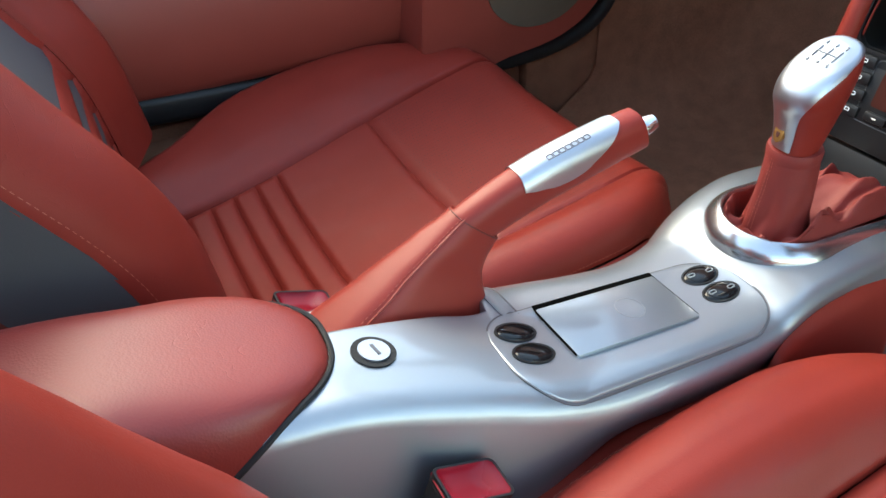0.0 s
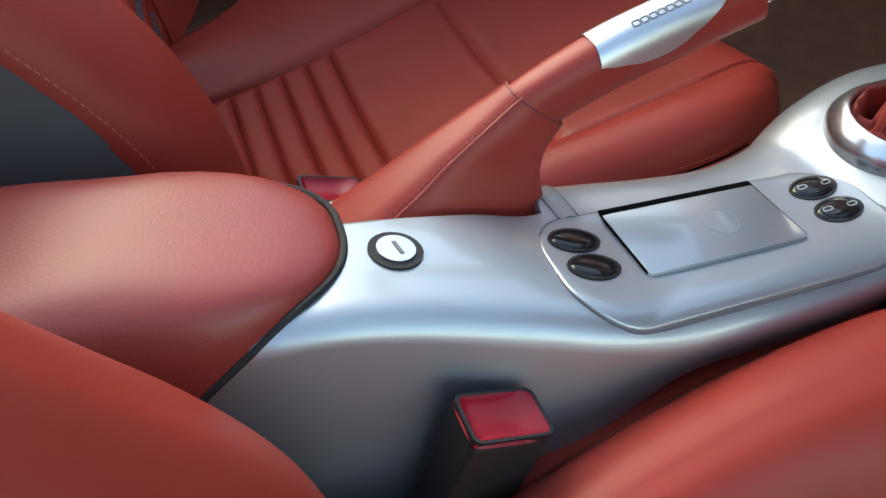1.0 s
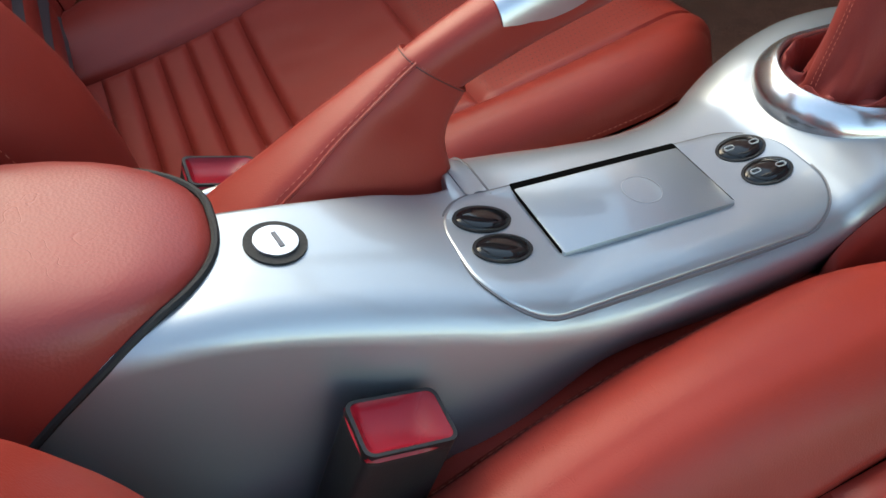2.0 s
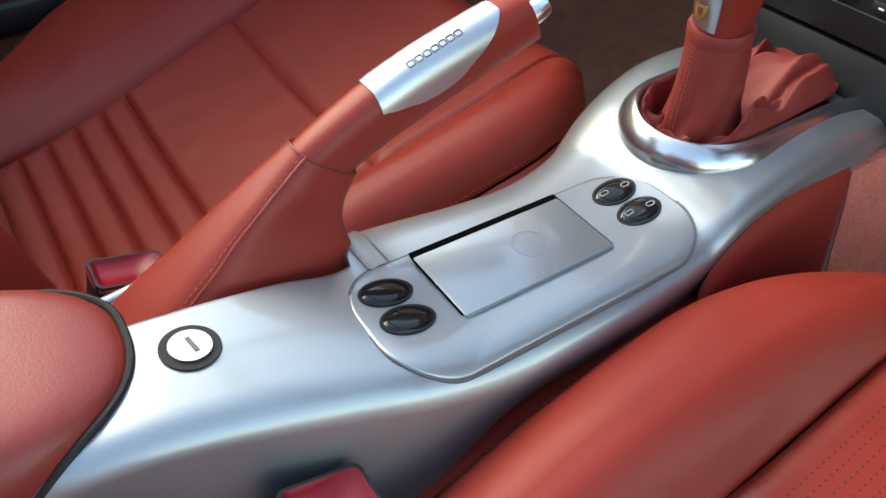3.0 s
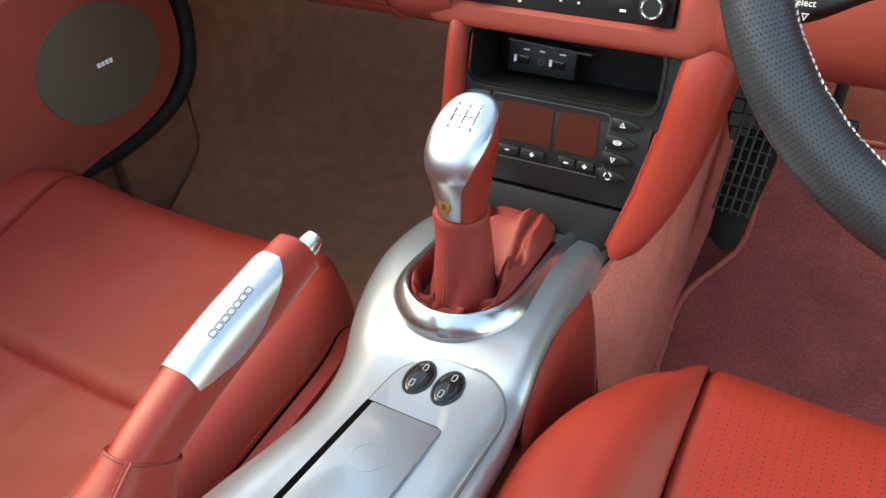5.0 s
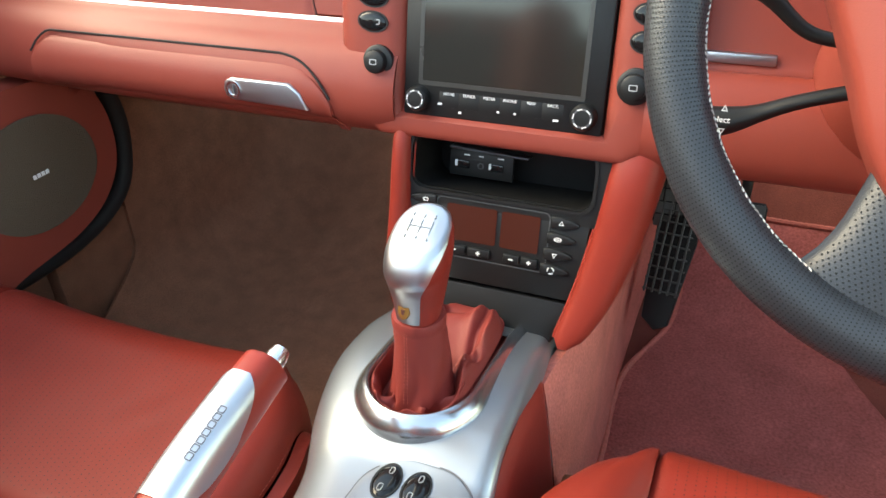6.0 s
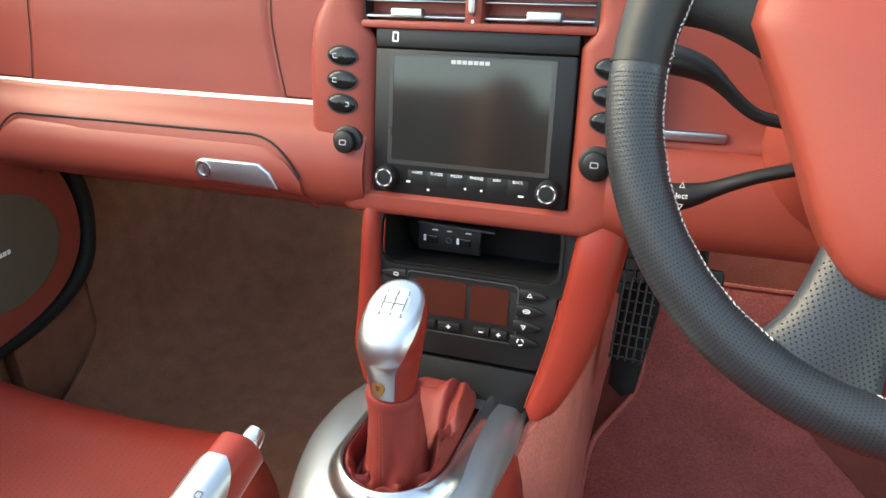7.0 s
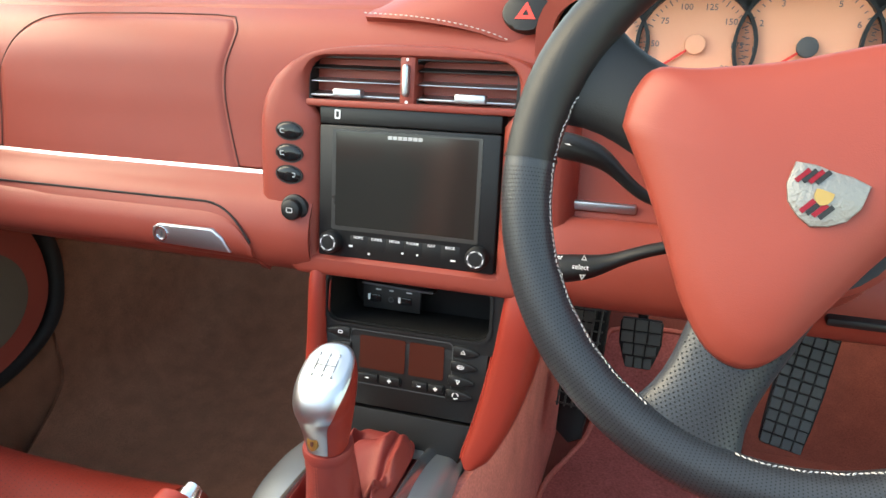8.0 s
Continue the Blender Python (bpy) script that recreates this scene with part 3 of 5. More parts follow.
bm_badge = pose(-0.0060, -0.1980, 0.4610, 80, 0, -9)
badge = part("badge", plate([(-0.0048, 0.0056), (0.0048, 0.0056), (0.0050, -0.001), (0.0030, -0.0052), (0, -0.0070), (-0.0030, -0.0052), (-0.0050, -0.001)], 0.003, bm_badge, 0.0005), GOLD, cap, "small gold shield badge")
part("shield_field", plate([(x * 0.36, y * 0.36) for x, y in ((-0.0048, 0.0056), (0.0048, 0.0056), (0.0030, -0.0052), (0, -0.0070), (-0.0030, -0.0052))], 0.001, bm_badge @ pose(0, 0, 0.0005)), LINE, badge, "dark red field", smooth=False)

# ---------------------------------------------------------------- handbrake
brake = thing("handbrake", (-0.06, -0.5, 0.36), "red leather handbrake lever with aluminium grip plate", "handbrake")
BX = -0.059


def brake_ring(y, top, low, w, sq=0.75, n=28, x=BX, tilt=0.0):
    c, h = (top + low) / 2, (top - low) / 2
    pts = []
    for k in range(n):
        a = 2 * math.pi * k / n
        ca, sa = math.cos(a), math.sin(a)
        pts.append(Vector((x + w * math.copysign(abs(ca) ** sq, ca), y + tilt * h * math.copysign(abs(sa) ** sq, sa), c + h * math.copysign(abs(sa) ** sq, sa))))
    return pts


GRIP_TOP = [(-0.60, 0.372), (-0.575, 0.382), (-0.52, 0.413), (-0.46, 0.446), (-0.406, 0.467), (-0.36, 0.478), (-0.30, 0.487)]
GRIP_LOW = [(-0.60, 0.34), (-0.50, 0.35), (-0.46, 0.392), (-0.44, 0.415), (-0.40, 0.431), (-0.36, 0.441), (-0.28, 0.457)]
sec = []
for i in range(31):
    y = -0.462 + (-0.2945 + 0.462) * i / 30
    sec.append(brake_ring(y, lerp(GRIP_TOP, y), lerp(GRIP_LOW, y), 0.0138 + 0.001 * math.sin(math.pi * i / 30), tilt=-0.30 * smooth(i / 30)))
part("grip", loft(sec), LEATHER, brake, "red leather grip")


def brake_boot(u, v):
    """v from the joint at the grip down and back to the base."""
    y_top = lerp([(0, -0.456), (0.5, -0.512), (1, -0.60)], v)
    z_top = lerp([(0, 0.450), (0.5, 0.420), (1, 0.372)], v)
    y_low = lerp([(0, -0.424), (0.35, -0.440), (0.7, -0.434), (1, -0.428)], v)
    z_low = lerp([(0, 0.420), (0.35, 0.394), (0.7, 0.352), (1, 0.335)], v)
    w = lerp([(0, 0.0152), (0.4, 0.0205), (0.75, 0.031), (1, 0.0385)], v)
    a = 2 * math.pi * u
    ca, sa = math.cos(a), math.sin(a)
    e = 0.76 - 0.22 * smooth(v / 0.5)
    s = math.copysign(abs(sa) ** e, sa)
    c = math.copysign(abs(ca) ** e, ca)
    p = Vector((BX + w * c, (y_top + y_low) / 2 + (y_top - y_low) / 2 * s, (z_top + z_low) / 2 + (z_top - z_low) / 2 * s))
    return p + Vector((1, 0, 0)) * 0.0015 * noise.noise(p * 40)


part("joint_line", tube([brake_boot(k / 48, 0.012) for k in range(48)], 0.0004, 6, closed=True), LINE, brake)
boot = part("boot", thick(grid(brake_boot, 40, 30, wrap=True), 0.002), LEATHER, brake, "stitched red leather boot")
for s in (-1, 1):
    stitches([brake_boot((0.25 + 0.085 * s) % 1, i / 40) + Vector((0, -0.0003, 0.0006)) for i in range(34)], REDTHREAD, boot, 0.0026, 0.0018, 0.00025)
part("boot_seam", tube([brake_boot(0.145, i / 30) for i in range(28)], 0.0011, 6), LEATHER, boot, "raised leather seam")


PLATE_HALF = [(0, 0.40), (0.12, 0.47), (0.4, 0.53), (0.62, 0.50), (0.8, 0.41), (0.92, 0.27), (1, 0.10)]


def grip_plate(u, v):
    y = -0.405 + 0.092 * v
    half = lerp(PLATE_HALF, v)
    a = math.pi / 2 - (2 * u - 1) * math.pi * min(0.62, half)
    t, l = lerp(GRIP_TOP, y), lerp(GRIP_LOW, y)
    c, h = (t + l) / 2, (t - l) / 2 + 0.0012
    ca, sa = math.cos(a), math.sin(a)
    w = 0.0148 + 0.0012
    sk = -0.30 * smooth((y + 0.462) / 0.1675) * h
    s = math.copysign(abs(sa) ** 0.75, sa)
    return Vector((BX + w * math.copysign(abs(ca) ** 0.75, ca), y + sk * s, c + h * s))


gp = part("grip_plate", thick(grid(grip_plate, 40, 36), 0.0012), ALU, brake, "brushed aluminium grip plate")
tip = [Vector((BX + 0.002, -0.325 + 0.045 * i / 8, 0.4615 + 0.0115 * i / 8)) for i in range(9)]
part("release_button", tube(tip, lambda s: 0.0075 if s < 0.93 else 0.0062, 18), CHROME, brake, "chromed release button")
for k in range(7):
    v = 0.30 + 0.062 * k
    p, du, dv = grip_plate(0.60, v), grip_plate(0.61, v) - grip_plate(0.59, v), grip_plate(0.60, v + 0.01) - grip_plate(0.60, v - 0.01)
    ey, ez = dv.normalized(), du.cross(dv).normalized()
    ez = ez if ez.z > 0 else -ez
    ex = ey.cross(ez)
    m = Matrix((ex, ey, ez)).transposed().to_4x4()
    m.translation = p + ez * 0.0004
    part("embossed_bar", ring_plate(rrect(0.0046, 0.0050, 0.001, 2), rrect(0.0034, 0.0038, 0.0006, 2), 0.0006, m), DARK, gp)

# ---------------------------------------------------------------- armrest
arm = thing("armrest", (-0.03, -0.72, 0.42), "padded red leather armrest lid on the console", "armrest")


AX, AY, AW, AW_LEFT, AL = -0.025, -0.800, 0.085, 0.0745, 0.223
ARM_EDGE = [(0.0, 1.0), (0.55, 1.0), (0.75, 0.95), (0.87, 0.83), (0.94, 0.65), (0.985, 0.35), (1.0, 0.0)]
ARM_HIGH = [(-1.03, 0.063), (-0.90, 0.0585), (-0.80, 0.0545), (-0.72, 0.049), (-0.66, 0.0375), (-0.62, 0.0265), (-0.60, 0.0205), (-0.577, 0.014)]


def arm_at(a, s):
    """A point of the padded lid: a round its outline, s from its middle (0) to the joint (1)."""
    ca, sa = math.cos(a), math.sin(a)
    e = 2 / 2.9 if ca > 0 else 0.93
    x = AX + (AW if ca > 0 else AW_LEFT) * s * math.copysign(abs(ca) ** e, ca)
    y = AY + AL * s * math.copysign(abs(sa) ** e, sa)
    seat_z = lerp(TOP, y) - 0.014 * smooth((x - 0.034) / 0.028) - 0.028 * smooth((-0.60 - y) / 0.14)
    return Vector((x, y, 0.4165 + (seat_z - 0.4165) * s**6 + lerp(ARM_HIGH, y) * lerp(ARM_EDGE, s)))


arm_rows = [[arm_at(2 * math.pi * q / 64, 0.06 + 0.94 * math.sin(math.pi / 2 * i / 30)) for q in range(64)] for i in range(31)]
arm_rows += [[Vector((AX + (p.x - AX) * 0.90, p.y - 0.006, p.z - d)) for p in arm_rows[30]] for d in (0.012, 0.12)]
part("lid", loft(arm_rows), LEATHER_ARM, arm)
part("gasket", tube([arm_at(math.radians(-30 + 190 * i / 50), 1.0) + Vector((0, 0.0012, 0.0016)) for i in range(51)], 0.0021, 8), RUBBER, arm, "black rubber joint at the front of the lid")


# ---------------------------------------------------------------- seats
def roll(t, r):
    if t < 1 - r:
        return t, 0.0
    ang = min(math.pi / 2, (t - 1 + r) / (r * math.pi / 2) * math.pi / 2)
    over = max(0.0, t - 1 + r - r * math.pi / 2)
    return 1 - r + r * math.sin(ang), r * (1 - math.cos(ang)) + over


SEAM = 0.575
BOLSTER = [(0, 0.0), (0.15, 0.26), (0.4, 0.68), (0.7, 0.95), (1, 1.0)]


def cushion(shape, y_rear, y_front, ztop, side, r, crown):
    """The sheet of a seat cushion: a across (SEAM: the bolster's seam, 1: its upright side), b from the back (0) to the front edge (1)."""
    length = y_front - y_rear

    def f(a, b):
        pb, db = roll(b, 0.11)
        y = y_rear + length * pb
        key = "out" if a * side > 0 else "in"
        seam_x, edge_x, rise = (lerp(shape[key + k], y) for k in ("_seam", "_edge", "_rise"))
        mid = 0.5 * (lerp(shape["in_seam"], y) + lerp(shape["out_seam"], y))
        t = abs(a)
        way = 1 if edge_x > seam_x else -1
        if t <= SEAM:
            k = t / SEAM
            x, up = mid + (seam_x - mid) * k, crown * k * k
        elif t <= 0.8:
            k = (t - SEAM) / (0.8 - SEAM)
            x, up = seam_x + (edge_x - way * r - seam_x) * k, crown + rise * lerp(BOLSTER, k)
        else:
            phi = min(1.0, (t - 0.8) / 0.2) * math.pi / 2
            over = max(0.0, t - 1)
            x, up = edge_x - way * r * (1 - math.sin(phi)) - way * 0.04 * over, crown + rise - r * (1 - math.cos(phi)) - 0.45 * over
        y -= 0.060 * max(0.0, (min(t, 1.0) - 0.5) / 0.5) ** 2 * smooth((b - 0.5) / 0.5)
        return Vector((x, y, lerp(ztop, y) + up - db * length))

    return f


def backrest(cx, half, side):
    """The sheet of a backrest: a across, b from the cushion (0) to the shoulder (1)."""
    front = [(0.0, (-0.608, 0.30)), (0.2, (-0.622, 0.41)), (0.32, (-0.643, 0.47)), (0.5, (-0.695, 0.56)), (0.75, (-0.765, 0.69)), (1.0, (-0.84, 0.84))]

    def f(a, b):
        pb, db = roll(b, 0.12)
        pa, da = roll(abs(a), 0.24)
        pa = math.copysign(pa, a)
        y = lerp([(t, p[0]) for t, p in front], pb)
        z = lerp([(t, p[1]) for t, p in front], pb)
        deep = 0.055 * (1 - smooth((abs(a) - 0.45) / 0.35)) + da * half * 0.95 + db * 0.5
        h = half * (1 - 0.10 * smooth((b - 0.6) / 0.5))
        return Vector((cx + h * pa, y - deep * 0.88, z - deep * 0.42))

    return f


DOWN, REAR = Vector((0, 0, -1)), Vector((0, -0.9, -0.4))


def seat(name, cx, half, side, ztop, label, y_front, shape, r, crown):
    st = thing(name, (cx, -0.4, 0.065), label, "car seat", "front seats")
    f = cushion(shape, -0.70, y_front, ztop, side, r, crown)
    n, seam = 40, SEAM
    cross, ribs = 0.585, 0.345
    part("front_panel", thick(quilt(f, -seam, seam, cross, 1.5, 60, 60, 0.007, 0.022, 0.022, wrinkle=0.0012, seed=cx, back=DOWN), 0.012, DOWN), LEATHER_SEAT, st, "perforated red leather front panel")
    part("middle_panel", thick(quilt(f, -seam, seam, ribs, cross, 60, 40, 0.007, 0.022, 0.06, wrinkle=0.0012, seed=cx, back=DOWN), 0.012, DOWN), LEATHER_SEAT, st)
    for k in range(5):
        w = ribs / 7
        part("rib", thick(quilt(f, -seam, seam, ribs - w * (k + 1), ribs - w * k, 40, 14, 0.005, 0.02, 0.22, bulge=0.003, back=DOWN), 0.012, DOWN), LEATHER_SEAT, st)
    part("rear_panel", thick(quilt(f, -seam, seam, 0, ribs - w * 5, 16, 8, 0.005, 0.03, 0.2, back=DOWN), 0.012, DOWN), LEATHER_SEAT, st)
    for s in (-1, 1):
        part("side_bolster", thick(quilt(lambda u, v: f(s * u, v), seam, 0.985, 0.0, 1.5, 60, 70, 0.008, 0.045, 0.01, sides="l", wrinkle=0.0016, seed=s + cx, back=DOWN), 0.012, DOWN), LEATHER_SEAT, st, "creased red leather side bolster")
        part("bolster_side", thick(quilt(lambda u, v: f(s * u, v), 0.986, 1.36, 0.0, 1.5, 16, 70, 0.003, 0.06, 0.01, sides="l", wrinkle=0.0012, seed=s + cx, back=DOWN), 0.012, DOWN), LEATHER_SEAT, st, "plain red leather side of the cushion")
        stitches([f(s * 0.968, 0.02 + 1.1 * i / 60) + Vector((s * 0.0007, 0, 0.0004)) for i in range(61)], REDTHREAD, st, 0.003, 0.002, 0.0003)
    holes = bmesh.new()
    for i in range(-22, 23):
        for j in range(46):
            a, b = seam * 0.93 * i / 22.5, cross + 0.02 + 0.36 * (j + 0.5 * (i % 2)) / 46
            p = f(a, b)
            n = (f(a + 1e-3, b) - p).cross(f(a, b + 1e-3) - p).normalized()
            t1 = n.orthogonal().normalized()
            t2 = n.cross(t1)
            p += n * 0.0004 + n * 0.0012 * (noise.noise(p * 9 + Vector((cx, 0, 0))) + 0.45 * noise.noise(p * 34 + Vector((0, cx, 0))))
            holes.faces.new([holes.verts.new(p + 0.0006 * (t1 * math.cos(q * math.pi / 3) + t2 * math.sin(q * math.pi / 3))) for q in range(6)])
    tagged(part("perforation", holes, BLACK, st, smooth=False), kind="stuff")
    part("base", box((half * 1.75, 0.50, 0.15), pose(cx, -0.41, 0.14), 0.03), BLACK, st, "black seat base")
    g = backrest(cx, half * 0.97, side)
    bs = 0.55
    part("back_panel", thick(quilt(g, -bs, bs, 0.34, 1.3, 30, 30, 0.005, 0.03, 0.03, wrinkle=0.001, back=REAR), 0.012, REAR), LEATHER_SEAT, st)
    for k in range(4):
        part("back_rib", thick(quilt(g, -bs, bs, 0.085 * k, 0.085 * (k + 1), 30, 10, 0.006, 0.03, 0.35, bulge=0.004, back=REAR), 0.012, REAR), LEATHER_SEAT, st)
    for s in (-1, 1):
        bol = part("back_bolster", thick(quilt(lambda u, v: g(s * u, v), bs, 1.13, 0.0, 1.3, 30, 60, 0.005, 0.05, 0.01, sides="lr", wrinkle=0.0012, seed=s, back=REAR), 0.012, REAR), LEATHER_SEAT, st, "thick red leather backrest bolster")
        stitches([g(s * 1.07, 0.02 + 1.0 * i / 60) + Vector((s * 0.001, 0, 0)) for i in range(61)], REDTHREAD, bol, 0.0035, 0.0022, 0.0004)
    rows = []
    for i in range(13):
        b = i / 12 * 1.02
        l, r = g(-1.10, b), g(1.10, b)
        d = Vector((0, -0.07, -0.02))
        rows.append([l, r, r + d, l + d])
    part("back_shell", loft(rows), GREY, st, "dark grey seat back shell")
    return st


PASSENGER = {
    "out_seam": [(-0.70, -0.465), (-0.62, -0.470), (-0.513, -0.490), (-0.363, -0.529), (-0.20, -0.570), (-0.08, -0.596)],
    "out_edge": [(-0.70, -0.56), (-0.60, -0.62), (-0.50, -0.695), (-0.40, -0.722), (-0.27, -0.726), (-0.17, -0.700), (-0.08, -0.660)],
    "out_rise": [(-0.70, 0.034), (-0.50, 0.034), (-0.30, 0.028), (-0.15, 0.012), (-0.08, 0.002)],
    "in_seam": [(-0.70, -0.228), (-0.60, -0.226), (-0.45, -0.216), (-0.35, -0.205), (-0.20, -0.210), (-0.08, -0.222)],
    "in_edge": [(-0.70, -0.122), (-0.25, -0.122), (-0.18, -0.126), (-0.12, -0.142), (-0.08, -0.158)],
    "in_rise": [(-0.70, 0.030), (-0.45, 0.026), (-0.30, 0.022), (-0.20, 0.018), (-0.12, 0.008), (-0.08, 0.002)],
}
DRIVER = {
    "in_seam": [(-0.70, 0.190), (-0.32, 0.191), (-0.20, 0.188), (-0.08, 0.186)],
    "in_edge": [(-0.70, 0.104), (-0.53, 0.102), (-0.48, 0.096), (-0.42, 0.090), (-0.32, 0.087), (-0.25, 0.088), (-0.19, 0.098), (-0.14, 0.118), (-0.08, 0.142)],
    "in_rise": [(-0.70, 0.056), (-0.40, 0.052), (-0.30, 0.044), (-0.22, 0.032), (-0.15, 0.013), (-0.08, 0.001)],
    "out_seam": [(-0.70, 0.500), (-0.40, 0.520), (-0.08, 0.550)],
    "out_edge": [(-0.70, 0.60), (-0.40, 0.645), (-0.20, 0.640), (-0.08, 0.600)],
    "out_rise": [(-0.70, 0.05), (-0.40, 0.05), (-0.15, 0.02), (-0.08, 0.004)],
}
seat("passenger_seat", -0.405, 0.285, -1, [(-0.75, 0.232), (-0.62, 0.240), (-0.51, 0.250), (-0.36, 0.268), (-0.2, 0.285), (-0.1, 0.292), (0, 0.292)], "worn red leather passenger seat with ribbed centre", -0.085, PASSENGER, 0.038, 0.012)
seat("driver_seat", 0.357, 0.292, 1, [(-0.75, 0.255), (-0.62, 0.265), (-0.36, 0.298), (-0.2, 0.316), (-0.1, 0.323), (0, 0.323)], "creased red leather driver seat", -0.095, DRIVER, 0.044, 0.006)


# seat belt buckles
def buckle(x, y, z, turn, label):
    b = thing("belt_buckle", (x, y, z), label, "belt buckle", "belt buckles")
    m = pose(x, y, z) @ pose(0, 0, 0, -22, 0, turn)
    part("casing", box((0.030, 0.046, 0.13), m @ pose(0, 0, -0.068), 0.004, 3), BLACK, b)
    part("rim", ring_plate(rrect(0.0305, 0.0465, 0.005, 5), rrect(0.0272, 0.0428, 0.004, 5), 0.006, m @ pose(0, 0, 0.0014)), BLACK, b, "plain black frame round the button")
    dish = grid(lambda u, v: Vector((0.0136 * (2 * u - 1), 0.0214 * (2 * v - 1), 0.0012 - 0.0042 * max(0.0, math.sin(math.pi * u)) ** 0.5 * smooth((1 - v) / 0.45) * smooth(v / 0.10))), 16, 24)
    dish.transform(m)
    part("release", thick(dish, 0.004), BUCKLE_RED, b, "hollowed red release button")
    return b


buckle(0.094, -0.530, 0.368, 0, "black seat belt buckle with red release beside the driver seat")
buckle(-0.124, -0.562, 0.361, 0, "black seat belt buckle with red release beside the passenger seat")


# ---------------------------------------------------------------- dashboard
dash = thing("dashboard", (0, 0.1, 0.5), "red leather dashboard with silver trim strip", "dashboard")
PROFILE = [(0.30, 0.50), (0.06, 0.507), (0.012, 0.513), (-0.008, 0.530), (-0.008, 0.556), (0.004, 0.580), (0.020, 0.592), (0.029, 0.603), (0.034, 0.618), (0.043, 0.650), (0.052, 0.690), (0.064, 0.730), (0.092, 0.760), (0.150, 0.782), (0.28, 0.80), (0.50, 0.81)]
PCURVE = curve([(0, *p) for p in PROFILE], 240)


def prof(s):
    s = min(0.9999, max(0.0, s)) * 240
    k = int(s)
    p = PCURVE[k].lerp(PCURVE[k + 1], s - k)
    return p.y, p.z


def s_at(z, y_max=0.16):
    """The share of the way along the profile at which the face reaches the height z."""
    return min(range(20, 241), key=lambda k: abs(PCURVE[k].z - z) + (0 if PCURVE[k].y < y_max else 1)) / 240


def face(x, s):
    y, z = prof(s)
    return Vector((x, y + 0.10 * max(0.0, abs(x) - 0.42) ** 1.5, z))


SS, SD, SE = s_at(0.603), s_at(0.608), s_at(0.764)


def dash_patch(name, x0, x1, s0, s1, nu, nv, label="", groove=0.003, wu=0.02, wv=0.03, sides="lrbt", parent=dash):
    bm = quilt(lambda u, v: face(u, v), x0, x1, s0, s1, nu, nv, groove, wu, wv, sides=sides)
    return part(name, thick(bm, 0.006), LEATHER_DASH, parent, label)


dash_patch("lower_panel", -0.68, -0.100, 0.02, SS, 40, 40, "red leather lower dashboard")
dash_patch("pad", -0.68, 0.165, SD, SE, 60, 30, "red leather dashboard face", sides="b")
DOOR_R = [(0.604, -0.196), (0.646, -0.2087), (0.681, -0.2154), (0.7076, -0.2152), (0.7306, -0.2085), (0.746, -0.2065), (0.758, -0.216)]
DOOR_T = [(-0.53, 0.690), (-0.5225, 0.706), (-0.505, 0.731), (-0.485, 0.747), (-0.455, 0.7555), (-0.375, 0.7585), (-0.239, 0.7585), (-0.205, 0.7565)]
s_of = {}


def s_fine(z):
    """As s_at, between the points of the profile."""
    if z not in s_of:
        lo, hi = 0.25, 0.95
        for _ in range(30):
            mid = (lo + hi) / 2
            lo, hi = (mid, hi) if prof(mid)[1] < z else (lo, mid)
        s_of[z] = lo
    return s_of[z]


def door_at(u, v, lift=0.0014):
    x = -0.53 + 0.32 * u
    z = 0.6075 + (lerp(DOOR_T, x) - 0.6075) * v
    x = -0.53 + (lerp(DOOR_R, z) + 0.53) * u
    return face(x, s_fine(round(z, 4))) + Vector((0, -lift, lift * 0.6))


part("airbag_door", thick(quilt(door_at, 0, 1, 0, 1, 50, 36, 0.0035, 0.015, 0.04, sides="lrt"), 0.002), LEATHER_DASH, dash, "red leather airbag cover with rounded corners")
rim = [door_at(1, i / 40, 0.0004) for i in range(41)] + [door_at(1 - i / 60, 1, 0.0004) for i in range(1, 61)] + [door_at(0, 1 - i / 20, 0.0004) for i in range(1, 21)]
part("door_gap", tube(rim, 0.0008, 6), LINE, dash, "dark joint round the airbag cover")
dash_patch("top_pad", -0.68, 0.14, SE, 0.999, 40, 30, "red leather dashboard top", wv=0.03, sides="b")
dash_patch("driver_lower", 0.128, 0.72, 0.02, s_at(0.590), 40, 40, "red leather knee panel")
dash_patch("driver_face", 0.128, 0.72, s_at(0.592), s_at(0.72), 40, 20)
dash_patch("driver_top", 0.14, 0.72, s_at(0.79, 1.0), 0.999, 30, 20, sides="")
part("inner_frame", box((1.36, 0.30, 0.26), pose(0, 0.26, 0.64), 0.02), BLACK, dash)

# trim strip and glovebox
part("trim_strip", thick(grid(lambda u, v: face(-0.60 + 0.444 * u, SS + (SD - SS) * (0.15 + 0.7 * v)) + Vector((0, -0.0035 - 0.002 * math.sin(math.pi * v), -0.003 + 0.005 * v)), 40, 8), 0.003), ALU, dash, "long brushed silver trim strip")
part("trim_strip", box((0.064, 0.006, 0.009), pose(0.186, 0.026, 0.603), 0.002), ALU, dash, "short brushed silver trim strip")


